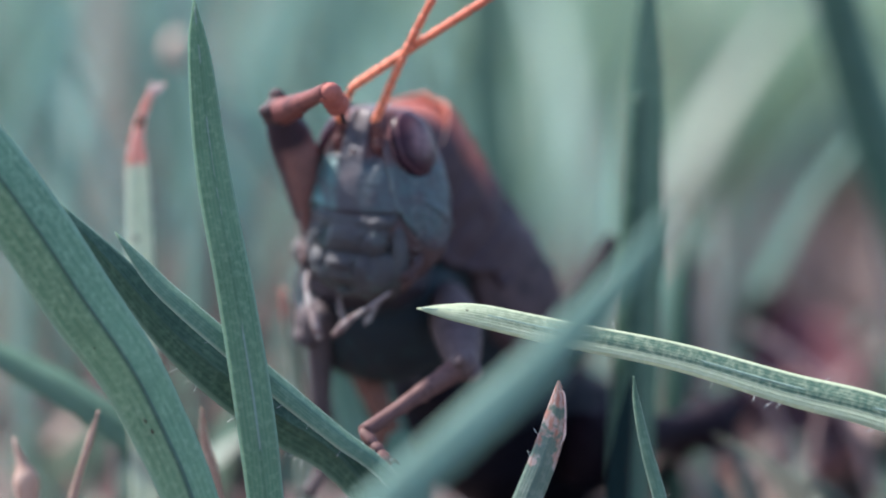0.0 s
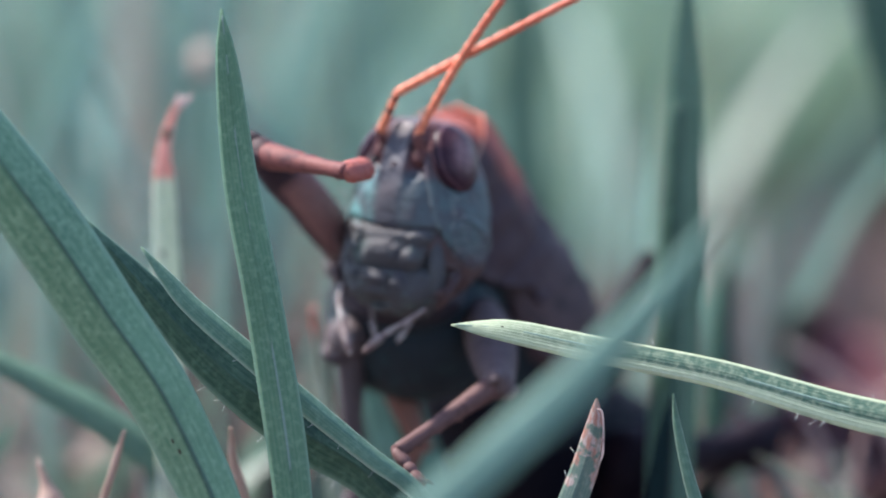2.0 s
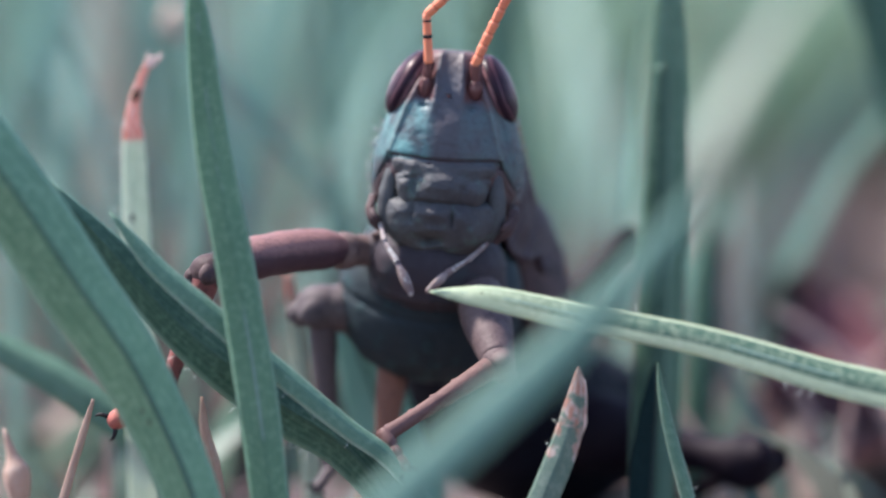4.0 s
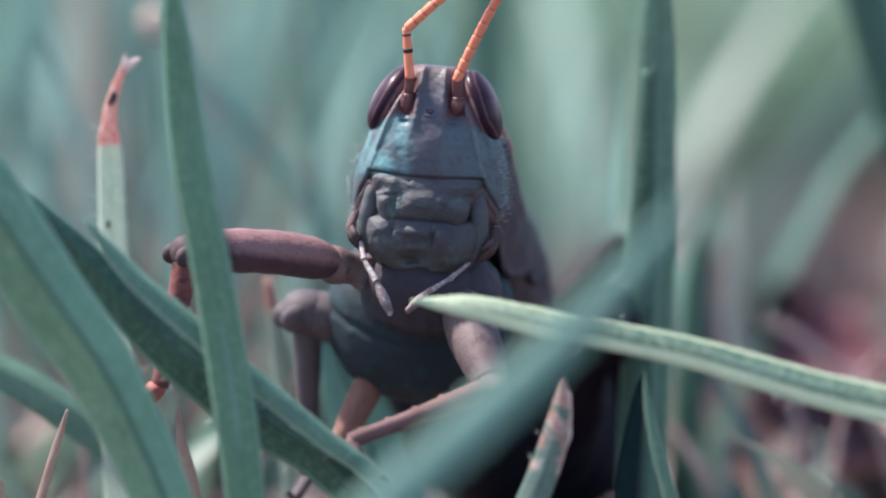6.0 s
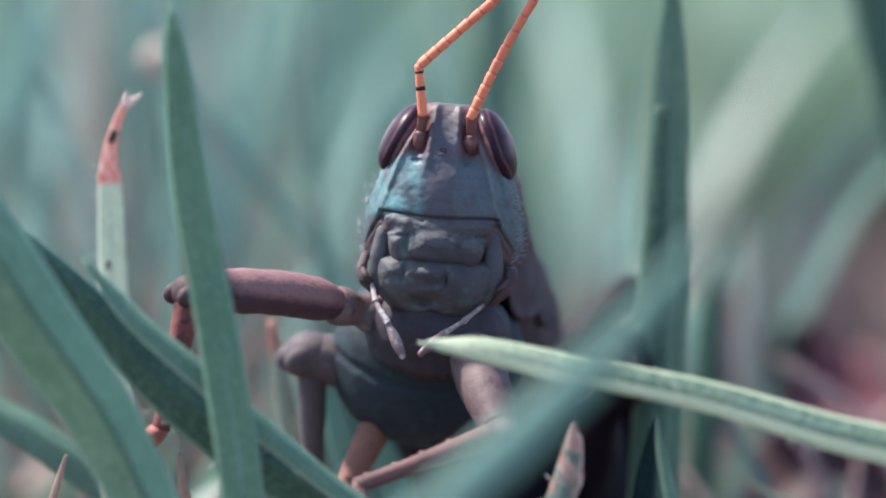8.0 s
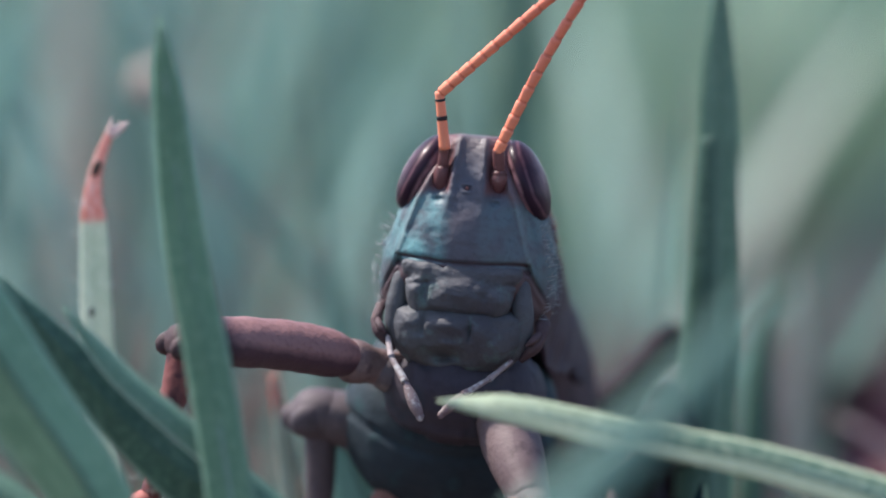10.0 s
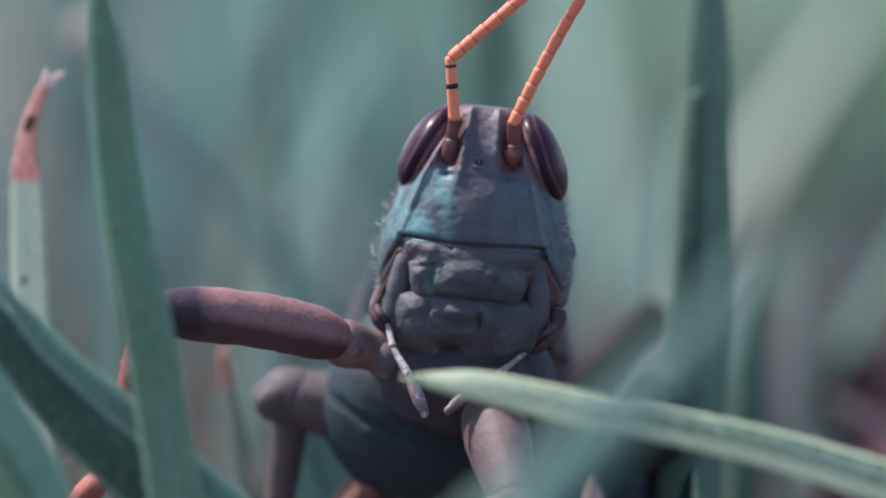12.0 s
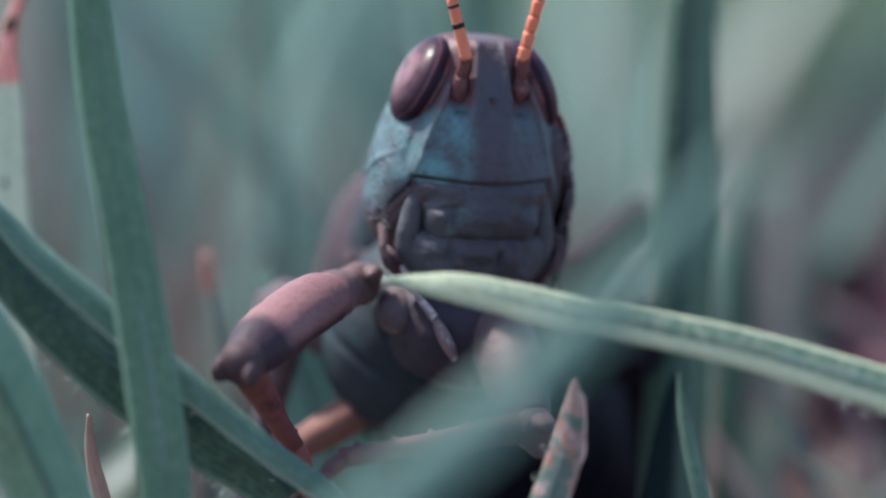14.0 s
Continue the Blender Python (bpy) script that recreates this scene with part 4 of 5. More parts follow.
def build_dead_plants():
    plum = shell_material("plum_leaf", (0.125, 0.045, 0.062), (0.20, 0.085, 0.102), (0.31, 0.175, 0.175), scale=160, cut=0.6)
    pink = shell_material("pale_dead_leaf", (0.34, 0.22, 0.20), (0.48, 0.35, 0.32), (0.22, 0.12, 0.12), scale=160, cut=0.6)
    dark = shell_material("dark_dead_leaf", (0.06, 0.026, 0.038), (0.11, 0.05, 0.062), None, scale=160)
    for at, size, turn, curl, material, label in (
            ((12.8, 40.0, 4.4), 6.5, (62, -50, 20), 0.7, plum, "upright curled plum-coloured dead leaf"),
            ((15.6, 44.0, 3.4), 8.0, (50, 15, -30), 0.6, plum, "curled plum-coloured dead leaf on the soil"),
            ((11.8, 33.0, 1.6), 5.5, (30, 10, 40), 0.5, pink, "pale pinkish dead leaf on the soil"),
            ((16.8, 34.0, 1.8), 6.0, (28, -8, 75), 0.5, pink, "pale pinkish dead leaf on the soil"),
            ((14.6, 28.0, 2.2), 6.0, (55, 20, 10), 0.6, dark, "dark curled dead leaf on the soil"),
            ((10.2, 50.0, 4.4), 7.5, (64, 68, 8), 0.6, pink, "pale dead leaf leaning on the grass"),
            ((-13.5, 40.0, 2.4), 6.5, (52, 14, 24), 0.5, plum, "curled plum-coloured dead leaf on the soil"),
            ((-17.5, 34.0, 2.0), 6.0, (40, -12, 60), 0.5, pink, "pale pinkish dead leaf on the soil")):
        dead_leaf(at, size, turn, curl, material, label)
    for pts, radii, label in (
            ([(12.2, 24.0, 7.2), (13.4, 24.0, 6.6), (15.0, 24.2, 5.3), (16.6, 24.5, 3.4), (18.0, 25.0, -0.6)], [0.06, 0.16, 0.22, 0.24, 0.22], "pale dry stalk bowed to the soil"),
            ([(11.4, 21.0, 6.0), (12.6, 21.0, 5.0), (13.6, 21.2, 3.2), (14.0, 21.4, -0.6)], [0.05, 0.13, 0.17, 0.17], "short dry stalk bent to the soil"),
            ([(16.5, 18.0, 6.6), (15.4, 18.0, 5.2), (14.8, 18.2, 2.6), (14.7, 18.4, -0.6)], [0.05, 0.12, 0.15, 0.16], "short dry stalk bent to the soil"),
            ([(-13.6, 12.0, 6.4), (-13.1, 12.0, 5.0), (-12.9, 12.2, 2.4), (-12.9, 12.3, -0.6)], [0.05, 0.14, 0.17, 0.17], "short dry stalk in the grass")):
        bm = bmesh.new()
        tube(bm, pts, radii, n=10, steps=24, flat=0.6, wobble=0.2)
        tagged(link_mesh("dry_stalk", bm, pink), label, "dry stalk", "dry stalks")


build_dead_plants()


# ---------------------------------------------------------------- the grasshopper
def stack(bm, table, n=48, rows=40, power=2.4, shape=None, mat=0):
    """A closed form from levels (z, half width, front y, back y); shape(x, y, z) may push a point about."""
    c = curve_points(table, rows)
    rings = []
    for z, w, f, b in c:
        w, mid, half = max(w, 0.02), (f + b) / 2, max((b - f) / 2, 0.02)
        ring = []
        for k in range(n):
            a = 2 * math.pi * k / n
            ca, sa = math.cos(a), math.sin(a)
            x = w * math.copysign(abs(ca) ** (2 / power), ca)
            y = mid + half * math.copysign(abs(sa) ** (2 / power), sa)
            p = Vector((x, y, z))
            ring.append(p + Vector(shape(x, y, z)) if shape else p)
        rings.append(ring)
    ring_loft(bm, rings, mat=mat)


def head_shape(x, y, z):
    """Relief of the face: frontal ridge, antennal pits, eye margins, cheek ridges and the seams round the jaws."""
    front = max(0.0, min(1.0, (1.5 - y) / 0.8))
    ax, v = abs(x), Vector((x, y, z))
    edge = 0.40 + 0.08 * (2.0 - z)
    d = 0.13 * bell(ax - edge, 0.11) * min(1.0, max(0.0, (z + 0.2) / 0.8)) - 0.07 * bell(x, 0.22) * bell(z - 1.3, 0.8)
    d -= 0.46 * bell(ax - 0.86, 0.25) * bell(z - 1.15, 0.66)
    d -= 0.16 * bell(ax - 0.86, 0.14) * bell(z - 0.36, 0.06)
    # raised margin along the inner side of the eye
    d += 0.24 * bell(0.9 * ax + 0.44 * z - 1.50, 0.13) * bell(z - 1.15, 0.95)
    # ridge from the pit down to the corner of the clypeus, hollow outside it
    d += 0.13 * bell(ax - (1.6 - 0.30 * z), 0.08) * bell(z + 0.3, 0.95)
    d -= 0.10 * bell(ax - (1.84 - 0.30 * z), 0.10) * bell(z + 0.4, 0.8)
    d += 0.08 * bell(x, 1.2) * bell(z + 0.5, 0.8)
    d -= 0.13 * bell(z + 1.47 + 0.05 * math.cos(x * 1.6), 0.05) * (1 if ax < 2.05 else 0)
    d -= 0.22 * bell(ax - 1.95, 0.13) * bell(z + 1.60, 0.14)
    if z < -1.4:
        d -= 0.20 * bell(ax - (1.95 + 0.55 * (-1.5 - z)), 0.07)
        d -= 0.10 * bell(ax - (1.72 + 0.55 * (-1.5 - z)), 0.10)
    d -= 0.15 * bell(x, 0.07) * bell(z - 0.74, 0.07) - 0.07 * bell(math.hypot(x, z - 0.74) - 0.13, 0.04)
    d += 0.035 * noise.noise(v * 2.2) + 0.02 * noise.noise(v * 5.5) + 0.012 * noise.noise(v * 11)
    side = 1 - front
    out = side * (0.08 * noise.noise(v * 2.0) - 0.10 * bell(z + 1.3 + 0.5 * (y - 2), 0.12) + 0.03 * noise.noise(v * 6))
    return (math.copysign(out, x), -d * front, 0)


def clypeus_shape(x, y, z):
    """A swollen middle with a round knob at either lower side, parted by soft creases."""
    front = max(0.0, min(1.0, (0.7 - y) / 0.5))
    ax, v = abs(x), Vector((x, 5, z))
    d = 0.20 * bell(x + 1.40, 0.30) * bell(z + 2.36, 0.24) + 0.18 * bell(x - 1.28, 0.34) * bell(z + 2.52, 0.22)
    d += 0.10 * bell(ax - 1.25, 0.5) * bell(z + 1.72, 0.16)
    d -= 0.20 * bell(ax - 1.72, 0.25) * bell(z + 2.05, 0.08) + 0.14 * bell(x + 0.98, 0.10) * bell(z + 2.42, 0.26) + 0.10 * bell(x - 0.82, 0.12) * bell(z + 2.55, 0.22)
    d -= 0.10 * bell(x + 1.2, 0.45) * bell(z + 2.06 - 0.12 * x, 0.07)
    d += 0.16 * bell(x, 0.75) * bell(z + 2.35, 0.45) - 0.12 * bell(x + 0.5, 0.07) * bell(z + 1.66, 0.10)
    d += 0.10 * noise.noise(v * 1.6) + 0.05 * noise.noise(v * 3.6) + 0.02 * noise.noise(v * 9)
    sag = -0.16 * bell(ax - 1.25, 0.3) * bell(z + 2.9, 0.25) + 0.06 * noise.noise(v * 1.3)
    return (0, -d * front, sag)


def labrum_shape(x, y, z):
    """Swellings between upright creases, a short slit, and a deep hollow above the notch."""
    front = max(0.0, min(1.0, (1.1 - y) / 0.5))
    ax, v = abs(x), Vector((x, 9, z))
    bow = -0.95 + 0.14 * (z + 3.2)
    d = -0.36 * bell(x - 0.46, 0.055) * bell(z + 3.55, 0.26) - 0.20 * bell(x - bow, 0.09) * bell(z + 3.35, 0.34) - 0.10 * bell(x - 1.15, 0.10) * bell(z + 3.25, 0.36)
    d += 0.16 * bell(x + 0.25, 0.45) * bell(z + 3.40, 0.26) + 0.14 * bell(x + 1.45, 0.35) * bell(z + 3.45, 0.38) + 0.08 * bell(x - 0.85, 0.3) * bell(z + 3.5, 0.45)
    d -= 0.52 * bell(x + 0.30, 0.50) * bell(z + 4.36, 0.20)
    d += 0.12 * bell(x + 0.2, 0.3) * bell(z + 3.95, 0.12) + 0.14 * bell(ax - 1.25, 0.4) * bell(z + 4.1, 0.4)
    d += 0.08 * noise.noise(v * 1.5) + 0.04 * noise.noise(v * 4) + 0.02 * noise.noise(v * 9)
    return (0, -d * front, 0.16 * bell(x, 0.3) * bell(z + 4.9, 0.35))


def aim(origin, target, hint=(0, -1, 0)):
    """A pose at origin (mm) whose z runs to target and whose x keeps near hint."""
    o, z = Vector(origin), (Vector(target) - Vector(origin)).normalized()
    x = (Vector(hint) - z * z.dot(Vector(hint))).normalized()
    y = z.cross(x)
    m = Matrix((x, y, z)).transposed().to_4x4()
    m.translation = o * MM
    return m


def joined_ring(bm, z, r, h, n=10):
    """A dark band round a limb that runs along z."""
    ring_loft(bm, [[(q * math.cos(2 * math.pi * k / n), q * math.sin(2 * math.pi * k / n), zz) for k in range(n)] for zz, q in ((z - h, r * 0.98), (z - h * 0.6, r * 1.04), (z + h * 0.6, r * 1.04), (z + h, r * 0.98))], mat=1)


def flagellum(length, r0, r1, bend):
    """A thread of many ring-like segments along z, gently curved."""
    bm = bmesh.new()
    n, rings, z = 9, [], 0.0
    while z < length:
        seg = 0.40 + 0.35 * min(1.0, z / 6)
        for f, q in ((0.0, 0.84), (0.07, 0.9), (0.14, 0.98), (0.8, 1.09), (0.97, 1.12)):
            zz = z + f * seg
            r = (r0 + (r1 - r0) * zz / length) * q
            ox, oy = bend[0] * (zz / length) ** 2, bend[1] * (zz / length) ** 2
            rings.append([(ox + r * math.cos(2 * math.pi * k / n), oy + r * math.sin(2 * math.pi * k / n), zz) for k in range(n)])
        z += seg
    ring_loft(bm, rings)
    for f in bm.faces:
        k = (f.calc_center_median().z, len(f.verts))
        if k[1] == 4 and max(v.co.z for v in f.verts) - min(v.co.z for v in f.verts) < 0.06:
            f.material_index = 1
    return bm


def build_head(body):
    bm = bmesh.new()
    stack(bm, [(2.36, 0.55, 1.0, 2.0), (2.24, 1.0, 0.6, 2.8), (1.75, 1.42, 0.3, 3.5), (1.0, 1.72, 0.05, 3.9), (0.3, 2.08, -0.1, 4.1), (-0.6, 2.42, -0.2, 4.2), (-1.5, 2.62, -0.22, 4.1), (-2.4, 2.66, 0.1, 3.9),
               (-3.1, 2.45, 0.55, 3.6), (-3.7, 1.95, 0.95, 3.2), (-4.2, 1.4, 1.2, 2.7), (-4.5, 0.7, 1.5, 2.3)], n=170, rows=200, power=2.4, shape=head_shape)
    head = part("head", bm, HEAD, body, "slate-grey grasshopper head with bluish mottled cheeks")
    bm = bmesh.new()
    stack(bm, [(-1.50, 1.66, 0.1, 0.9), (-1.57, 1.82, -0.14, 1.1), (-1.75, 1.84, -0.24, 1.1), (-2.05, 1.74, -0.30, 1.1), (-2.35, 1.64, -0.36, 1.1), (-2.62, 1.60, -0.36, 1.1), (-2.86, 1.48, -0.26, 1.1), (-3.06, 1.2, 0.0, 1.0)], n=160, rows=70, power=2.5, shape=clypeus_shape)
    part("clypeus", bm, FACE, head, "wrinkled grey plate under the forehead")
    bm = bmesh.new()
    stack(bm, [(-2.80, 1.5, 0.35, 1.3), (-2.92, 1.78, 0.0, 1.4), (-3.10, 1.95, -0.22, 1.5), (-3.5, 1.98, -0.30, 1.6), (-4.0, 1.84, -0.14, 1.7), (-4.4, 1.55, 0.16, 1.8), (-4.7, 1.15, 0.52, 1.8), (-4.9, 0.6, 0.9, 1.7)], n=160, rows=80, power=2.25, shape=labrum_shape)
    part("labrum", bm, FACE, head, "broad grey lip plate, notched below")
    for s in (-1, 1):
        bm = bmesh.new()
        ellipsoid(bm, (s * 1.57, 1.52, 1.09), (0.60, 1.12, 1.30), (-8, -s * 26, 0), nu=44, nv=30, power=2.15)
        part("eye", bm, EYE, head, "dull purple banded compound eye")
        bm = bmesh.new()
        tube(bm, [(s * 1.76, 0.95, -1.62), (s * 1.84, 0.62, -2.0), (s * 1.88, 0.58, -2.5), (s * 1.93, 0.62, -3.1), (s * 1.83, 0.78, -3.8), (s * 1.35, 1.05, -4.6)], [0.08, 0.22, 0.30, 0.34, 0.32, 0.14], n=24, steps=44, wobble=0.06)
        part("mandible", bm, FACE, head, "smooth grey jaw beside the lip")
        bm = bmesh.new()
        tube(bm, [(s * 2.45, 1.2, -2.9), (s * 2.52, 0.85, -3.25), (s * 2.50, 0.72, -3.6), (s * 2.30, 0.70, -3.9), (s * 1.95, 0.85, -4.3)], [0.10, 0.17, 0.13, 0.18, 0.10], n=16, steps=34, wobble=0.6, flat=1.3)
        tube(bm, [(s * 2.56, 0.9, -3.3), (s * 2.34, 0.42, -3.62), (s * 2.12, 0.36, -3.82)], [0.08, 0.11, 0.05], n=10, steps=12, wobble=0.4)
        part("maxilla", bm, MAXILLA, head, "gnarled brown mouthpart below the cheek")
        bm = bmesh.new()
        tube(bm, [(s * 0.86, 0.85, 0.55), (s * 0.87, 0.62, 0.68), (s * 0.87, 0.44, 0.95), (s * 0.86, 0.38, 1.18), (s * 0.85, 0.38, 1.36), (s * 0.85, 0.33, 1.46), (s * 0.84, 0.24, 1.72), (s * 0.83, 0.15, 1.98)], [0.12, 0.21, 0.25, 0.23, 0.17, 0.16, 0.18, 0.165], n=22, steps=48, wobble=0.3)
        part("scape", bm, SCAPE, head, "reddish brown antennal base")
    bm = bmesh.new()
    ellipsoid(bm, (0.0, -0.02, 0.74), (0.06, 0.05, 0.06), nu=12, nv=8)
    part("ocellus", bm, SCAPE, head, "tiny dark simple eye in a pale ring")
    bm = bmesh.new()
    rng = random.Random(5)
    for i in range(190):
        s = 1 if i % 2 else -1
        z, y = rng.uniform(-3.0, 0.0), rng.uniform(0.5, 2.8)
        w = float(np.interp(z, [-3.1, -2.4, -1.5, -0.6, 0.3], [2.40, 2.62, 2.58, 2.38, 2.04]))
        a = Vector((s * (w - 0.05), y, z))
        b = a + Vector((s * rng.uniform(0.10, 0.34), rng.uniform(-0.15, 0.1), rng.uniform(-0.02, 0.22)))
        tube(bm, [a, b], [0.0048, 0.0012], n=4, steps=1)
    tagged(part("bristles", bm, BRISTLE, head, "fine pale bristles on the cheeks"), kind="stuff")
    # palps: slim joints and a club at the end; an inner, shorter pair hangs behind
    for pts, k in (([(-2.1, 0.5, -3.9), (-1.86, 0.0, -4.5), (-1.32, -0.35, -5.2), (-0.78, -0.5, -6.15)], 1.0), ([(1.72, 0.5, -4.3), (1.15, 0.0, -4.9), (0.45, -0.25, -5.42), (-0.12, -0.4, -6.05)], 0.85),
                   ([(-1.2, 1.3, -4.5), (-1.1, 1.1, -4.9), (-0.95, 1.0, -5.3), (-0.70, 0.9, -5.65)], 0.6), ([(1.0, 1.3, -4.5), (0.7, 1.1, -4.9), (0.55, 1.0, -5.3), (0.35, 0.9, -5.65)], 0.6)):
        bm = bmesh.new()
        for j, (a, b) in enumerate(zip(pts, pts[1:])):
            a, b = np.array(a), np.array(b)
            rad = ([0.075, 0.085, 0.10, 0.115], [0.075, 0.10, 0.12, 0.13], [0.09, 0.165, 0.185, 0.12])[j]
            tube(bm, [tuple(a + (b - a) * f) for f in (0.0, 0.35, 0.75, 1.0)], [r * k for r in rad], n=14, steps=14, wobble=0.3)
        d = Vector(pts[-1]) - Vector(pts[-2])
        ellipsoid(bm, tuple(Vector(pts[-1]) + d.normalized() * 0.04), (0.125 * k, 0.12 * k, 0.15 * k), nu=12, nv=8)
        part("palp", bm, PALP, head, "pale jointed mouth feeler")
    # antennae: a stiff root with black joints, then the thread
    bm = bmesh.new()
    tube(bm, [(0, 0, 0), (0, 0, 0.6), (0, 0, 1.2), (0, 0, 1.75)], [0.17, 0.16, 0.15, 0.14], n=12)
    joined_ring(bm, 0.95, 0.165, 0.07)
    joined_ring(bm, 1.5, 0.155, 0.04)
    root = part("antenna_root", bm, [ANTENNA, BLACK], head, "orange antenna root with black rings")
    threads = []
    for bend in ((0.0, 0.4), (0.0, 3.0)):
        t = part("antenna", flagellum(14.5, 0.165, 0.115, bend), [ANTENNA, JOINT], head, "long orange ringed antenna")
        threads.append(t)
    return head, root, threads


# the neck shield's own frame: its front middle, then the ways back, to the side and out of the back
NECK, NECK_LONG = Vector((0.05, 3.25, 15.0)), 6.7
BACKWARDS, SIDEWAYS, OUTWARDS = Vector((0.0660, 0.7148, -0.6961)), Vector((0.9875, -0.1449, -0.0553)), Vector((0.1403, 0.6846, 0.7154))
SPINE = [(-0.2, 3.7, 14.6), (0.0, 5.9, 12.45), (0.2, 8.0, 10.3), (0.9, 11.0, 7.2), (1.9, 13.6, 4.5), (3.6, 17.0, 3.4), (5.2, 21.0, 3.0), (5.8, 24.0, 2.9)]
DORSAL = OUTWARDS


def spine_frames(n, a=0.0, b=1.0):
    c = curve_points(SPINE, 200)
    out = []
    for i in range(n + 1):
        k = int(round(200 * (a + (b - a) * i / n)))
        d = Vector(c[min(k + 1, 200)] - c[max(k - 1, 0)]).normalized()
        up = (DORSAL - d * DORSAL.dot(d)).normalized()
        out.append((Vector(c[k]), d, up, d.cross(up)))
    return out


def spine_tube(bm, a, b, lateral, dorsal, n=36, steps=40, ribs=0.0, count=8):
    rr = curve_points(list(zip(lateral, dorsal)), steps)
    rings = []
    for i, (o, d, up, lat) in enumerate(spine_frames(steps, a, b)):
        k = 1 + ribs * (abs(math.sin(math.pi * count * i / steps)) ** 0.5 - 0.6)
        rings.append([o + lat * (rr[i][0] * k * math.cos(2 * math.pi * j / n)) + up * (rr[i][1] * k * math.sin(2 * math.pi * j / n)) for j in range(n)])
        for j, p in enumerate(rings[-1]):
            rings[-1][j] = p + (p - o).normalized() * 0.08 * noise.noise(p * 1.3)
    ring_loft(bm, rings)


def saddle(width, height, reach, thick=0.2, n=72, steps=56):
    """The pronotum: a shell over back and flanks, keeled along the middle, with rounded side lobes and a bright rim."""
    bm = bmesh.new()
    outer, inner = [], []
    for i in range(steps + 1):
        f = i / steps
        o = NECK + BACKWARDS * (NECK_LONG * f)
        w, h = width[0] + (width[1] - width[0]) * f, height[0] + (height[1] - height[0]) * f
        lobe = reach * (0.74 + 0.26 * math.sin(math.pi * min(1.0, f * 1.15) ** 0.9))
        po, pi_ = [], []
        for j in range(n + 1):
            s = 2 * j / n - 1
            ang = s * radians(lobe)
            over = max(0.0, abs(ang) - math.pi / 2) / 0.7
            sx, cx = (math.sin(ang), math.cos(ang)) if over == 0 else (math.copysign(1 - 0.1 * over * over, ang), -0.8 * over)
            q = o + SIDEWAYS * (w * sx) + OUTWARDS * (h * cx) + BACKWARDS * ((0.8 * (1 - s * s) - 0.5 * s * s) * (f - 0.3))
            rad = (SIDEWAYS * math.sin(ang) + OUTWARDS * math.cos(ang)).normalized()
            k = 0.22 * bell(s, 0.04) + 0.14 * bell(abs(s) - 0.36, 0.035) * (0.4 + 0.6 * abs(2 * f - 1)) + 0.10 * noise.noise(q * 0.9) + 0.05 * noise.noise(q * 3) + 0.03 * noise.noise(q * 7)
            k -= 0.10 * bell(f - 0.30, 0.02) + 0.12 * bell(f - 0.48, 0.02) + 0.14 * bell(f - 0.68, 0.02)
            k += 0.14 * bell(abs(s) - 1.0, 0.03) - 0.15 * bell(f, 0.06) + 0.14 * bell(f - 1, 0.025) - 0.12 * bell(f - 0.93, 0.025)
            po.append(bm.verts.new(q + rad * k))
            pi_.append(bm.verts.new(q + rad * (k * 0.3 - thick)))
        outer.append(po)
        inner.append(pi_)
    for i in range(steps):
        for j in range(n):
            bm.faces.new((outer[i][j], outer[i][j + 1], outer[i + 1][j + 1], outer[i + 1][j]))
            bm.faces.new((inner[i][j + 1], inner[i][j], inner[i + 1][j], inner[i + 1][j + 1]))
        for j in (0, n):
            bm.faces.new((outer[i][j], outer[i + 1][j], inner[i + 1][j], inner[i][j]))
    for i in (0, steps):
        for j in range(n):
            bm.faces.new((outer[i][j], inner[i][j], inner[i][j + 1], outer[i][j + 1]))
    return bm


def limb(length, radii, n=14, flat=0.8, spines=0, bulge=0.0, arch=0.0):
    """A leg segment along local z; spines are drawn out of its own skin in two rows."""
    bm = bmesh.new()
    k = len(radii) - 1
    tube(bm, [(bulge * math.sin(math.pi * i / k), arch * math.sin(math.pi * i / k), length * i / k) for i in range(k + 1)], radii, n=n, steps=26, flat=flat, side=(1, 0, 0), wobble=0.06)
    if spines:
        bm.faces.ensure_lookup_table()
        side = [f for f in bm.faces if len(f.verts) == 4 and f.calc_center_median().z > length * 0.3]
        side = [f for f in side if f.calc_center_median().x < bulge * 0.5 - 0.08 and abs(f.calc_center_median().y) > 0.08]
        side.sort(key=lambda f: f.calc_center_median().z)
        chosen = side[::max(1, len(side) // spines)]
        for f in bmesh.ops.extrude_discrete_faces(bm, faces=chosen)["faces"]:
            c = f.calc_center_median()
            out = Vector((-0.07, 0.08 * (1 if c.y > 0 else -1), 0.06))
            for v in f.verts:
                v.co = c + (v.co - c) * 0.12 + out
            f.material_index = 1
    return bm


def tarsus(length, r):
    """Foot: three pads and two hooked claws, along local z."""
    bm = bmesh.new()
    z = 0.0
    for q in (0.42, 0.25, 0.33):
        ellipsoid(bm, (0, 0, z + q * length * 0.5), (r, r * 0.8, q * length * 0.72), nu=12, nv=8, power=2.8)
        z += q * length
    for s in (-1, 1):
        tube(bm, [(0, s * r * 0.4, z - 0.05), (0.15, s * r * 1.0, z + 0.2), (0.02, s * r * 1.1, z + 0.42)], [0.1, 0.07, 0.015], n=6, steps=6, mat=1)
    return bm


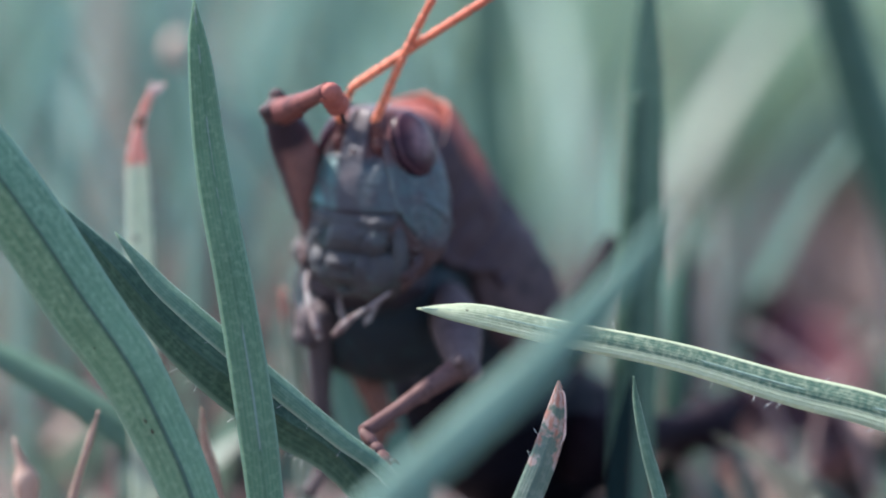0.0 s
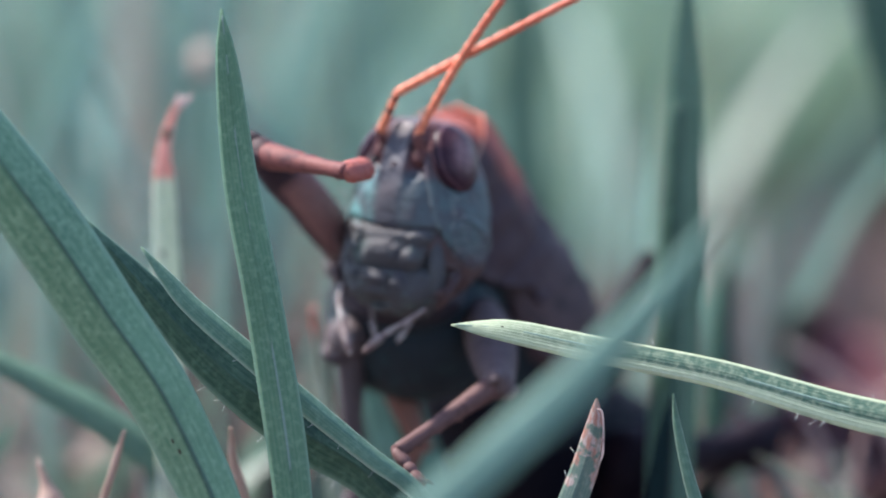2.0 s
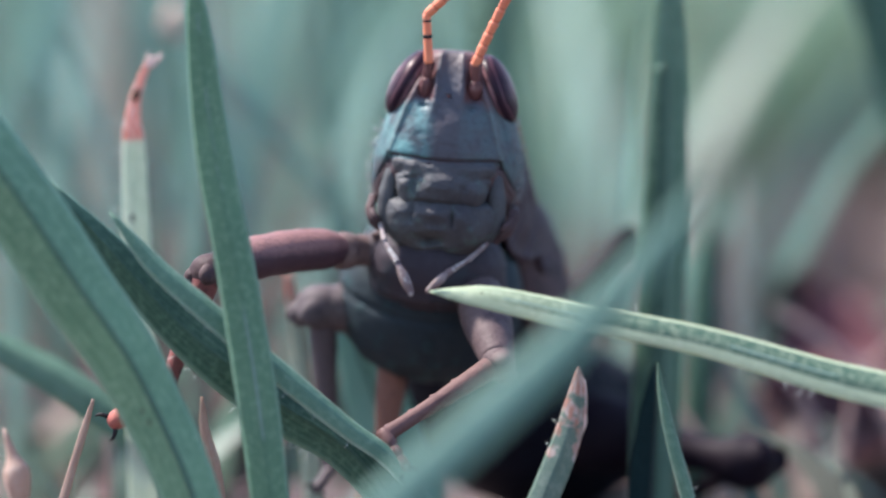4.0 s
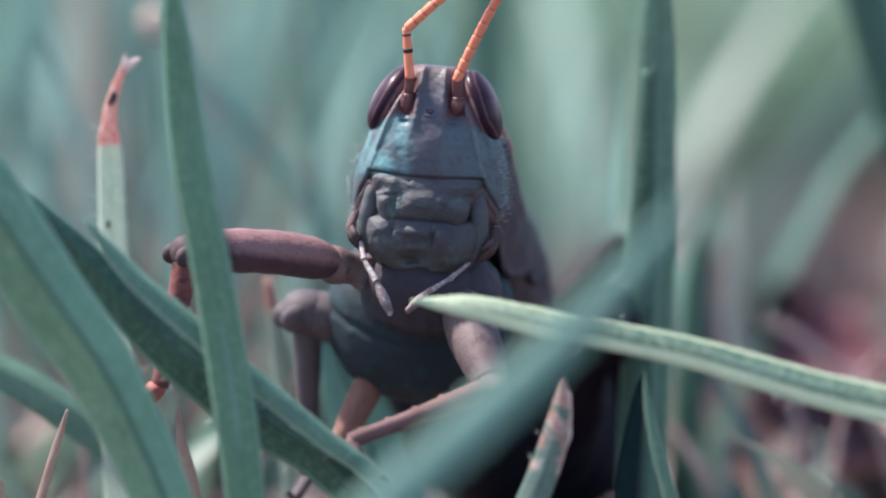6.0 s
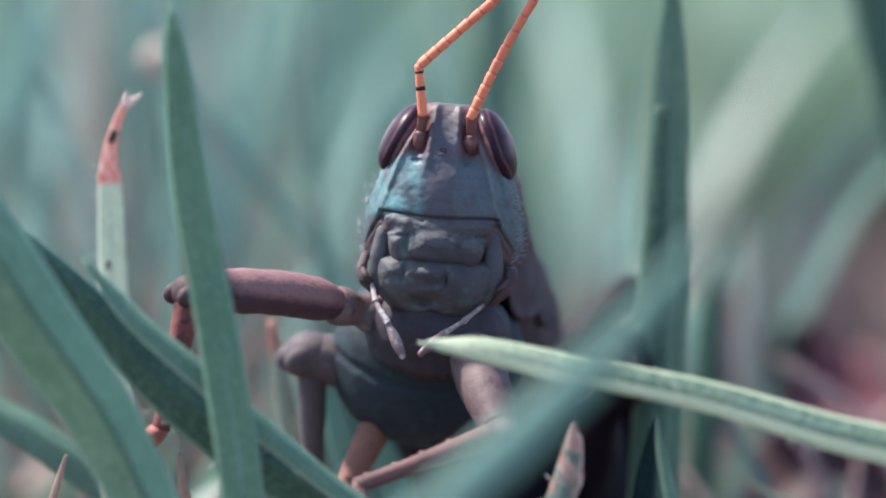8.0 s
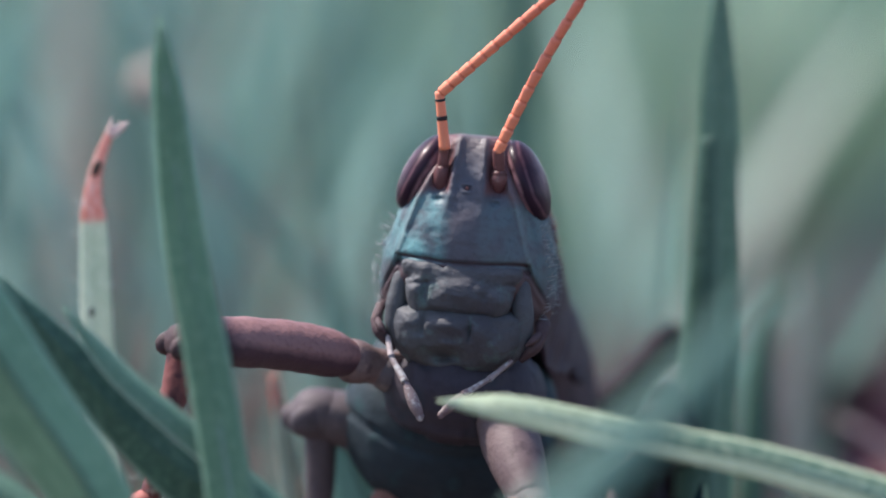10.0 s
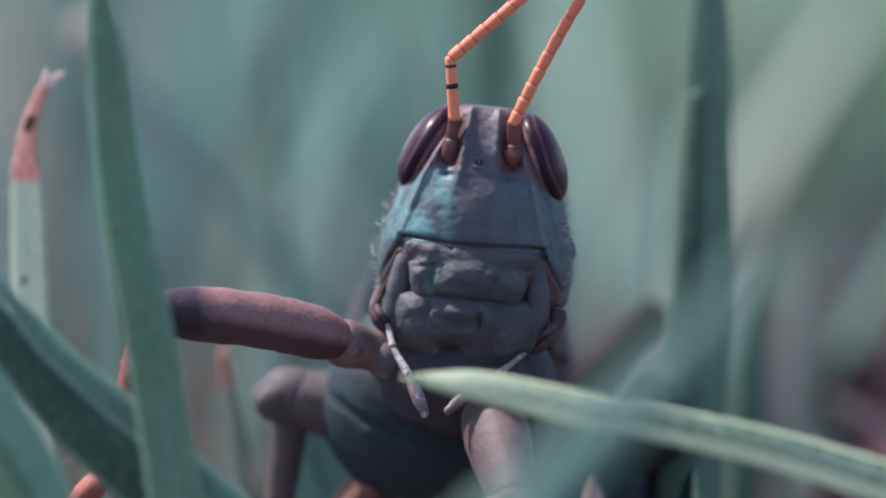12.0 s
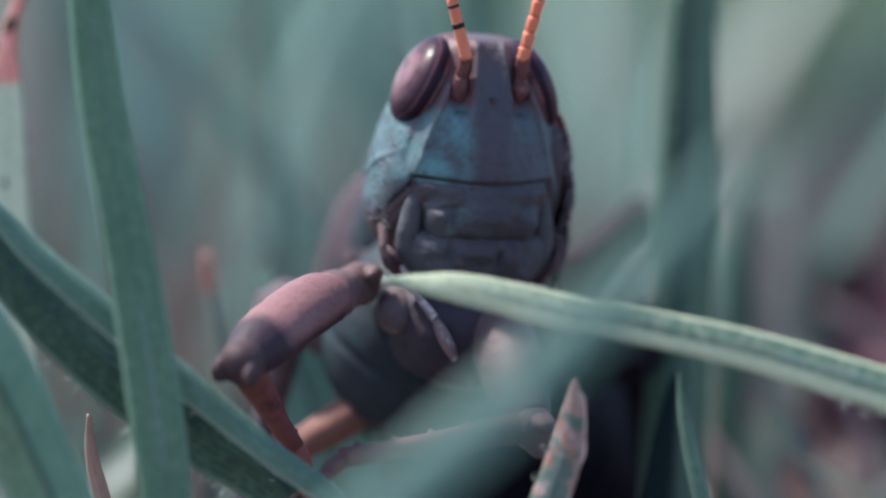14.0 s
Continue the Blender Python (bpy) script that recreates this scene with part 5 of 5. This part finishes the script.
def build_leg(body, kind, lengths, radii, points, material, label, arch=0.0):
    """femur > tibia, tarsus; points: hip, knee, ankle, toe in mm."""
    femur = part(kind + "_femur", limb(lengths[0], radii[0], n=20, flat=0.85, arch=arch), THIGH if arch else material, body, label)
    bm = bmesh.new()
    r = radii[0][-1]
    ellipsoid(bm, (0, 0, lengths[0]), (r * 1.0, r * 0.92, r * 1.0), nu=18, nv=12, power=2.6)
    for q in (-1, 1):
        ellipsoid(bm, (q * r * 0.55, -r * 0.15, lengths[0] + r * 0.35), (r * 0.42, r * 0.6, r * 0.85), (20, q * 14, 0), nu=14, nv=10, power=2.4)
    part("knee", bm, MAXILLA if kind == "fore" and arch else material, femur, "dark rounded knee" if arch else "")
    if arch:
        bm = bmesh.new()
        tube(bm, [(0.1, 0.0, -0.5), (0.1, 0.05, -0.1), (0.05, 0.1, 0.5), (0.0, 0.14, 1.1), (0.0, 0.18, 1.75), (0.0, 0.2, 1.95)], [0.3, 0.56, 0.57, 0.60, 0.64, 0.45], n=24, steps=30, wobble=0.14)
        tube(bm, [(0.35, 0.35, 0.05), (0.62, 0.5, 0.35), (0.7, 0.62, 0.75)], [0.3, 0.26, 0.06], n=12, steps=12, wobble=0.3)
        part("trochanter", bm, TAN, femur, "knobbed pinkish brown hip joint")
    lower = SHIN if material in (LEG, DUSKY_TAN) else material
    shin = part("tibia", limb(lengths[1], radii[1], spines=7, flat=0.9), [SHIN_RED if arch else lower, BLACK], femur)
    foot = part("tarsus", tarsus(lengths[2], radii[2]), [FOOT if arch else lower, BLACK], femur)
    pose_leg(femur, shin, foot, lengths, points)
    return femur, shin, foot


def leg_poses(lengths, points):
    hip, knee, ankle, toe = [Vector(p) for p in points]
    k = hip + (knee - hip).normalized() * lengths[0]
    a = k + (ankle - k).normalized() * lengths[1]
    mf = aim(hip, k)
    inv = mf.inverted()
    return mf, inv @ aim(k, a), inv @ aim(a, toe if (toe - a).length > 0.1 else a + Vector((0, -1, -1)))


def pose_leg(femur, shin, foot, lengths, points):
    for ob, m in zip((femur, shin, foot), leg_poses(lengths, points)):
        ob.matrix_basis = m


FORE, FORE_STOUT = (7.5, 4.7, 2.2), (5.2, 5.4, 1.6)


def plate_relief(bm, centre, seams):
    """Wrinkles a body plate a little and cuts its seams."""
    c = Vector(centre)
    for v in bm.verts:
        v.co += (v.co - c).normalized() * (0.07 * noise.noise(v.co * 0.9) + 0.04 * noise.noise(v.co * 2.6) + seams(v.co))


def build_grasshopper():
    gh = tagged(new("grasshopper"), "brown and bluish grasshopper with orange antennae perched upright in the grass", "grasshopper")
    bm = bmesh.new()
    spine_tube(bm, 0.0, 0.5, [2.0, 2.3, 2.6, 2.8, 2.9, 2.8], [2.1, 2.2, 2.3, 2.5, 2.6, 2.5])
    part("thorax", bm, BODY, gh, "dark bluish brown thorax")
    bm = bmesh.new()
    ellipsoid(bm, (-0.75, 4.4, 8.9), (3.35, 2.8, 3.05), (0, 12, 0), nu=96, nv=72, power=2.3)
    plate_relief(bm, (-0.75, 4.4, 8.9), lambda v: -0.14 * bell(v.z - 7.95 - 0.10 * (v.x + 0.4) ** 2, 0.10) - 0.10 * bell(v.x + 0.5, 0.06) * (v.z < 7.8))
    part("sternum", bm, BODY, gh, "smooth dark breast plate with shallow seams")
    bm = bmesh.new()
    ellipsoid(bm, (-0.45, 2.35, 10.0), (2.5, 2.1, 1.70), (0, 8, 0), nu=96, nv=72, power=2.4)
    plate_relief(bm, (-0.45, 2.35, 10.0), lambda v: 0.10 * bell(v.z - 8.75 - 0.10 * (v.x + 0.4) ** 2, 0.18) - 0.08 * bell(v.x + 0.45, 0.08) - 0.07 * bell(abs(v.x + 0.45) - 1.3, 0.08))
    part("throat_plate", bm, THROAT, gh, "dark plate under the chin")
    bm = bmesh.new()
    spine_tube(bm, 0.4, 1.0, [3.0, 3.5, 3.4, 2.6, 0.4], [2.7, 3.3, 3.2, 2.6, 0.4], ribs=0.06, count=9, steps=72)
    rear = [part("abdomen", bm, ABDOMEN, gh, "dark ringed abdomen with the body's shade painted in")]
    part("pronotum", saddle((2.2, 2.95), (2.45, 3.8), 138), PRONOTUM, gh, "reddish brown keeled neck shield")
    bm = bmesh.new()
    ellipsoid(bm, tuple(NECK + BACKWARDS * 0.9), (2.2, 1.9, 2.35), (-44, 0, 0), nu=36, nv=24)
    part("neck", bm, PRONOTUM, gh, "reddish soft neck behind the head")
    for s in (-1, 1):
        bm = bmesh.new()
        offs = ((1.3, 1.6), (1.5, 1.8), (1.3, 2.0), (0.9, 2.0), (0.5, 1.2))
        tube(bm, [tuple(Vector(c) + Vector((s * a, 0.55 * u, 0.83 * u))) for c, (a, u) in zip(SPINE[3:], offs)], [1.1, 1.6, 1.6, 1.1, 0.3], n=24, steps=40, flat=0.45, side=(0.96, -0.1, s * -0.3), wobble=0.08)
        rear.append(part("wing_case", bm, WING, gh, "folded dull brown wing case"))
    for s in (-1, 1):
        bm = bmesh.new()
        o = NECK + BACKWARDS * 5.2 + SIDEWAYS * (s * 2.0) + OUTWARDS * 0.4
        way = BACKWARDS + SIDEWAYS * (0.16 * s)
        tube(bm, [tuple(o + way * q) for q in (0, 1.5, 3.2, 4.8, 6.0)], [1.6, 2.1, 2.2, 1.7, 0.6], n=28, steps=36, flat=0.38, side=tuple(OUTWARDS), wobble=0.1)
        part("wing_pad", bm, WING, gh, "short mauve-brown wing stub behind the shield")
    head, root, threads = build_head(gh)
    left = build_leg(gh, "fore", FORE, ([0.36, 0.46, 0.86, 0.90, 0.90, 0.86, 0.66], [0.60, 0.50, 0.40, 0.34, 0.35], 0.46), [(-2.8, 2.0, 10.5), (-8.3, -1.5, 11.7), (-9.7, -1.5, 7.0), (-11.3, -1.5, 5.6)], LEG, "brown front leg held out beside the face", arch=0.35)
    right = build_leg(gh, "fore", FORE_STOUT, ([0.7, 1.0, 1.05, 0.9, 0.65], [0.5, 0.42, 0.34, 0.3, 0.32], 0.3), [(0.1, 1.6, 9.9), (1.4, -2.4, 7.3), (-2.7, -4.6, 5.3), (-1.9, -5.6, 4.4)], DUSKY_TAN, "brown front leg with its foot on a blade")
    for c, r, turn in (((-2.3, 2.6, 10.4), (0.95, 0.8, 0.75), (0, 25, 0)), ((-2.8, 2.0, 10.55), (0.58, 0.58, 0.58), (0, 0, 0)), ((0.5, 1.5, 9.9), (0.9, 0.85, 0.95), (0, -20, 0))):
        bm = bmesh.new()
        ellipsoid(bm, c, r, turn, nu=20, nv=14)
        part("coxa", bm, LEG_DUSKY, gh, "brown hip joint")
    legs = []
    for kind, lengths, radii, pts, mat, label in (
            ("mid", (3.3, 6.0, 1.8), ([1.3, 1.3, 1.12, 0.92], [0.62, 0.52, 0.42, 0.34], 0.3), [(-1.6, 5.2, 8.4), (-4.7, 4.2, 9.0), (-4.6, 5.2, 4.0), (-5.0, 4.0, 2.6)], LEG_DUSKY, "dark middle leg bent beside the breast"),
            ("mid", (3.6, 3.0, 1.8), ([0.6, 0.66, 0.6, 0.46], [0.42, 0.34, 0.31, 0.28], 0.3), [(-2.0, 4.4, 7.6), (-3.3, 2.9, 4.9), (-3.7, 2.4, 2.2), (-2.8, 1.6, 1.8)], ORANGE_LEG, "orange-brown middle leg under the body"),
            ("hind", (7.0, 9.0, 2.2), ([1.7, 1.75, 1.1, 0.8, 1.15], [0.5, 0.4, 0.36, 0.34], 0.32), [(4.2, 13.0, 4.0), (10.7, 15.6, 4.0), (7.6, 19.5, 0.6), (8.8, 20.5, 0.5)], LEG_DARK, "thick dark hind leg, shade painted in, folded beside the abdomen"),
            ("hind", (7.6, 9.0, 2.2), ([0.9, 1.6, 1.5, 0.8, 0.75], [0.5, 0.4, 0.36, 0.34], 0.32), [(1.0, 12.0, 5.0), (6.2, 12.5, 10.2), (3.0, 18.0, 3.8), (4.4, 19.0, 2.0)], LEG_DARK, "dark hind leg, shade painted in, with a raised knee")):
        rows = [(0.0, *pts[1:]), (14.0, *pts[1:])]
        if pts[0][2] == 7.6:
            tucked = ((-2.0, 5.6, 4.6), (-3.2, 5.2, 2.2), (-2.0, 4.4, 2.0))
            rows = [(0.0, *tucked), (3.1, *tucked), (5.2, *pts[1:]), (14.0, *pts[1:])]
        if pts[0][1] == 13.0:
            drawn = ((5.6, 9.2, 7.0), (7.4, 14.8, 0.6), (7.6, 13.4, 0.4))
            half = ((8.6, 9.4, 3.4), (8.0, 15.0, 0.6), (8.4, 14.0, 0.4))
            rows = [(0.0, *pts[1:]), (3.1, *pts[1:]), (4.2, *half), (5.2, *drawn), (14.0, *drawn)]
        legs.append((build_leg(gh, kind, lengths, radii, pts, mat, label), lengths, pts[0], rows))
    return gh, head, root, threads, left, right, legs, rear


GH, GH_HEAD, ANT_ROOT, ANT_THREADS, FORE_LEFT, FORE_RIGHT, LEGS, REAR = build_grasshopper()

# the lens is focused on a point that lies first on the front blades, then on the face
focus = new("focus_point")
focus.empty_display_size = 0.001
cam.data.dof.use_dof = True
cam.data.dof.focus_object = focus
cam.data.dof.aperture_fstop = 257.0 / 9.0


# ---------------------------------------------------------------- moving things
# All rows are in the place's own millimetres; body_at() turns them into the animal's space.
# body: seconds, yaw and rearing in degrees about the root of the abdomen
BODY_ROWS = [(0.0, -25, -9), (1.0, -23, -7.5), (2.0, -24, -9), (2.25, -18, -11), (2.5, -11, -12), (3.0, -6, -10), (5.5, 1.5, 0), (9.0, 1.5, 0), (11.5, 9, 3), (12.0, 11, 3.3), (12.5, 10, 3.6), (13.9, 12, 4.5), (14.0, 16, 14)]
PIVOT = (1.5, 9.0, 8.0)
# head: seconds, place, turns in degrees (nod, lean, yaw)
HEAD_ROWS = [
    (0, -3.37, 0.20, 14.85, 1.1, 4.3, -34.6),
    (0.5, -3.35, 0.20, 14.94, -2.1, 10.0, -35.2),
    (1, -3.03, 0.20, 15.24, -5.5, 17.5, -33.0),
    (1.5, -3.16, 0.20, 15.10, -4.2, 14.5, -32.0),
    (2, -3.10, 0.20, 14.88, -1.3, 6.0, -35.0),
    (2.1, -3.00, 0.18, 14.95, -1.2, 6.0, -33.0),
    (2.2, -2.45, 0.05, 15.50, -1.0, 6.0, -24.0),
    (2.3, -1.88, -0.08, 16.07, -0.6, 6.0, -15.0),
    (2.4, -1.58, -0.14, 16.35, 0.0, 6.0, -11.0),
    (2.5, -1.55, -0.15, 16.38, 0.5, 5.9, -10.0),
    (3, -0.93, -0.09, 16.35, -0.4, 5.1, -6.7),
    (5.5, 0.06, -0.01, 15.43, -3.4, 4.1, -7.1),
    (6, -0.36, -0.02, 15.52, -3.3, 4.2, -8.0),
    (6.5, -0.19, -0.01, 15.48, -2.8, 4.1, -8.2),
    (7, -0.18, -0.01, 15.48, -3.6, 4.1, -7.5),
    (7.5, -0.17, -0.00, 15.48, -3.8, 4.0, -7.8),
    (8, -0.16, -0.00, 15.49, -3.9, 4.3, -6.9),
    (8.5, -0.14, 0.00, 15.48, -4.4, 4.1, -6.8),
    (9, -0.15, 0.00, 15.49, -3.8, 4.2, -7.8),
    (11.5, 0.61, -0.02, 15.13, -4.1, 4.9, -6.5),
    (12, 1.08, -0.02, 14.91, -5.0, 5.0, -5.9),
    (12.5, 0.44, -0.03, 15.08, -4.4, 5.1, -5.9),
    (13, 0.69, -0.04, 15.08, -4.1, 5.2, -6.2),
    (13.5, 0.70, -0.02, 15.05, -5.4, 5.1, -5.6),
    (13.9, 0.72, -0.02, 15.25, -5.0, 5.0, -4.0),
    (14, 1.96, -0.07, 13.90, 4.4, 2.9, 19.6),
]
# antennae: seconds, then the ways in which the root and the two threads point
ANTENNA_ROWS = [
    (0.0, (25, -52, 62), (243, -40, 164), (84, -40, 217)),
    (0.5, (36, -45, 63), (420, -60, 180), (105, -40, 232)),
    (1.0, (53, -33, 58), (683, -60, 168), (186, -40, 262)),
    (1.5, (54, -12, 66), (676, -60, 188), (178, -40, 275)),
    (2.0, (30, -38, 69), (300, -40, 165), (122, -40, 234)),
    (2.25, (12, -8, 80), (160, -30, 100), (95, -30, 150)),
    (2.5, (5, -8, 80), (90, -20, 85), (30, -10, 75)),
    (3.0, (0, -8, 80), (100, -20, 95), (30, -10, 75)),
    (5.5, (-6, -8, 83), (124, -20, 112), (33, -10, 75)),
    (13.9, (-6, -8, 83), (124, -20, 112), (33, -10, 75)),
    (14.0, (-13, -6, 50), (60, -20, 90), (22, -10, 90)),
]
# free front leg: seconds, knee, ankle and toe
LEFT_HIP = [(0.0, (-4.71, 5.14, 11.5)), (1.0, (-4.61, 4.84, 11.34)), (2.0, (-4.65, 5.03, 11.5)), (2.25, (-4.16, 4.53, 11.71)), (2.5, (-3.56, 3.94, 11.82)), (3.0, (-3.11, 3.39, 11.61)), (5.5, (-2.33, 2.3, 10.5)), (9.0, (-2.33, 2.3, 10.5)), (11.5, (-1.4, 1.74, 10.15)), (12.0, (-1.14, 1.63, 10.12)), (12.5, (-1.27, 1.66, 10.08)), (13.9, (-1.0, 1.54, 9.97)), (14.0, (-1.69, 1.16, 9.53))]
LEFT_ROWS = [
    (0.0, (-6.14, 0.0, 17.26), (-4.62, -3.0, 17.81), (-3.81, -2.0, 17.35)),
    (0.5, (-6.58, 0.0, 17.11), (-4.79, -3.0, 17.64), (-3.78, -2.0, 17.49)),
    (1.0, (-7.14, 0.0, 16.93), (-4.65, -3.0, 17.01), (-3.54, -2.0, 17.06)),
    (1.5, (-7.42, 0.0, 16.56), (-4.70, -3.0, 16.50), (-3.39, -2.0, 16.66)),
    (2.0, (-7.69, 0.0, 15.87), (-5.12, -3.0, 15.60), (-4.13, -2.0, 15.54)),
    (2.1, (-7.52, -0.5, 15.55), (-4.89, -3.0, 14.73), (-4.11, -2.0, 14.78)),
    (2.2, (-9.35, -1.5, 13.71), (-5.66, -4.0, 12.53), (-4.06, -4.0, 11.02)),
    (2.3, (-9.10, -2.0, 14.14), (-9.58, -5.0, 12.15), (-9.53, -5.5, 11.59)),
    (2.4, (-9.19, -2.0, 13.88), (-9.16, -3.0, 10.69), (-9.45, -3.0, 9.35)),
    (2.5, (-9.40, -2.0, 13.04), (-9.54, -3.0, 9.89), (-10.03, -3.0, 8.29)),
    (2.6, (-9.27, -2.0, 11.53), (-10.19, -2.0, 7.75), (-11.81, -2.0, 5.74)),
    (2.8, (-8.92, -2.0, 11.27), (-10.22, -2.0, 7.26), (-12.04, -2.0, 5.65)),
    (3, (-8.63, -2.0, 10.92), (-10.05, -2.0, 7.16), (-11.96, -2.0, 5.67)),
    (5.5, (-8.71, -2.0, 11.62), (-9.50, -2.0, 7.04), (-11.64, -2.0, 5.29)),
    (9.0, (-8.71, -2.0, 11.68), (-9.48, -2.0, 7.19), (-11.47, -2.0, 5.53)),
    (12.5, (-8.14, -2.0, 11.80), (-8.81, -2.0, 7.61), (-10.02, -2.0, 6.08)),
    (12.8, (-8.26, -2.2, 12.58), (-9.40, -3.0, 10.03), (-9.78, -3.0, 8.23)),
    (12.9, (-8.23, -2.5, 13.41), (-10.21, -3.0, 11.20), (-10.81, -3.0, 9.70)),
    (13, (-8.22, -2.5, 12.70), (-9.61, -3.0, 10.43), (-10.20, -3.0, 8.78)),
    (13.1, (-7.56, -3.0, 10.75), (-8.00, -3.0, 7.58), (-8.15, -3.0, 6.23)),
    (13.2, (-6.90, -3.4, 9.55), (-7.19, -2.0, 6.71), (-7.04, -2.0, 5.66)),
    (13.3, (-6.69, -3.8, 8.90), (-6.81, -1.0, 6.14), (-6.64, -1.5, 5.43)),
    (13.5, (-6.52, -3.9, 8.66), (-6.61, 0.0, 5.85), (-6.11, -1.0, 5.04)),
    (13.7, (-6.01, -4.1, 8.25), (-5.63, 0.0, 5.44), (-4.98, -1.0, 4.63)),
    (13.9, (-5.60, -4.3, 7.75), (-4.63, -0.3, 4.91), (-4.00, -1.0, 4.22)),
    (14, (-4.58, -5.6, 8.05), (-3.62, -2.6, 5.95), (-3.0, -1.6, 4.4)),
]
RIGHT_HIP = [(0.0, (0.3, 4.0, 9.92)), (2.0, (0.3, 4.0, 9.92)), (3.0, (0.56, 3.5, 10.1)), (5.5, (0.69, 1.58, 9.8)), (9.0, (0.69, 1.58, 9.8)), (12.5, (1.42, 1.44, 9.33)), (14.0, (1.9, 1.4, 9.1))]
RIGHT_ROWS = [
    (0.0, (0.71, -0.5, 7.86), (-2.80, -4.0, 5.64), (-1.83, -5.0, 4.35)),
    (2.0, (0.71, -0.5, 7.86), (-2.80, -4.0, 5.64), (-1.83, -5.0, 4.35)),
    (3.0, (1.05, -1.0, 7.83), (-2.70, -4.5, 5.40), (-1.86, -5.0, 4.24)),
    (5.5, (1.75, -2.4, 7.2), (-2.83, -4.5, 5.45), (-2.35, -5.0, 4.5)),
    (9.0, (1.75, -2.4, 7.2), (-2.83, -4.5, 5.45), (-2.35, -5.0, 4.5)),
    (12.5, (2.1, -2.4, 6.8), (-2.4, -4.5, 5.45), (-2.2, -5.0, 4.6)),
    (13.5, (2.3, -2.4, 6.6), (-2.4, -4.5, 5.40), (-2.4, -5.0, 4.5)),
    (14.0, (3.0, -2.4, 6.26), (-2.4, -4.5, 5.33), (-2.95, -5.0, 4.4)),
]
FOCUS_ROWS = [(0.0, -6.5), (2.2, -6.3), (3.0, -5.2), (5.5, -0.6), (13.0, -0.5), (14.0, -2.0)]


def between(rows, t):
    """The row's values at t, in straight lines from row to row."""
    return [float(np.interp(t, [r[0] for r in rows], [r[i] for r in rows])) for i in range(1, len(rows[0]))]


def body_at(t):
    yaw, rear = between(BODY_ROWS, t)
    p = Vector(PIVOT) * MM
    return Matrix.Translation(p) @ pose(0, 0, 0, rear, 0, yaw) @ Matrix.Translation(-p)


def head_at(t):
    x, y, z, rx, ry, rz = between(HEAD_ROWS, t)
    return pose(x * MM, y * MM, z * MM, rx, ry, rz)


def fine(rows):
    """The rows' times, with steps of a half second put in between."""
    return sorted({r[0] for r in rows} | {r[0] for r in BODY_ROWS} | {r[0] for r in HEAD_ROWS})


def motions():
    walk(GH, [(r[0], body_at(r[0])) for r in BODY_ROWS])
    walk(GH_HEAD, [(t, body_at(t).inverted() @ head_at(t)) for t in fine(HEAD_ROWS)])
    for ob in REAR:
        walk(ob, [(r[0], body_at(r[0]).inverted()) for r in BODY_ROWS])
    roots, first, second = [], [], []
    for t, r, a, b in ANTENNA_ROWS:
        back = head_at(t).to_3x3().inverted()
        r, a, b = [(back @ Vector(v)).normalized() for v in (r, a, b)]
        o, p = Vector((-0.8, 0.14, 1.85)), Vector((0.8, 0.14, 1.85))
        k = o + r * 1.7
        roots.append((t, aim(o, o + r)))
        first.append((t, aim(k, k + a)))
        second.append((t, aim(p, p + b)))
    walk(ANT_ROOT, roots)
    walk(ANT_THREADS[0], first)
    walk(ANT_THREADS[1], second)
    for leg, lengths, hip, rows in LEGS + [(FORE_LEFT, FORE, LEFT_HIP, LEFT_ROWS), (FORE_RIGHT, FORE_STOUT, RIGHT_HIP, RIGHT_ROWS)]:
        poses = []
        for t in fine(rows):
            back = body_at(t).inverted()
            pts = np.array([[np.interp(t, [r[0] for r in rows], [r[k][i] for r in rows]) for i in range(3)] for k in (1, 2, 3)])
            base = hip
            if isinstance(hip, list):
                base = (back @ (Vector([np.interp(t, [r[0] for r in hip], [r[1][i] for r in hip]) for i in range(3)]) * MM)) / MM
            poses.append((t, leg_poses(lengths, (base, *[(back @ (Vector(p) * MM)) / MM for p in pts]))))
        for i, ob in enumerate(leg):
            walk(ob, [(t, p[i]) for t, p in poses])
    walk(focus, [(t, pose(0, y * MM, 12 * MM)) for t, y in FOCUS_ROWS])


motions()
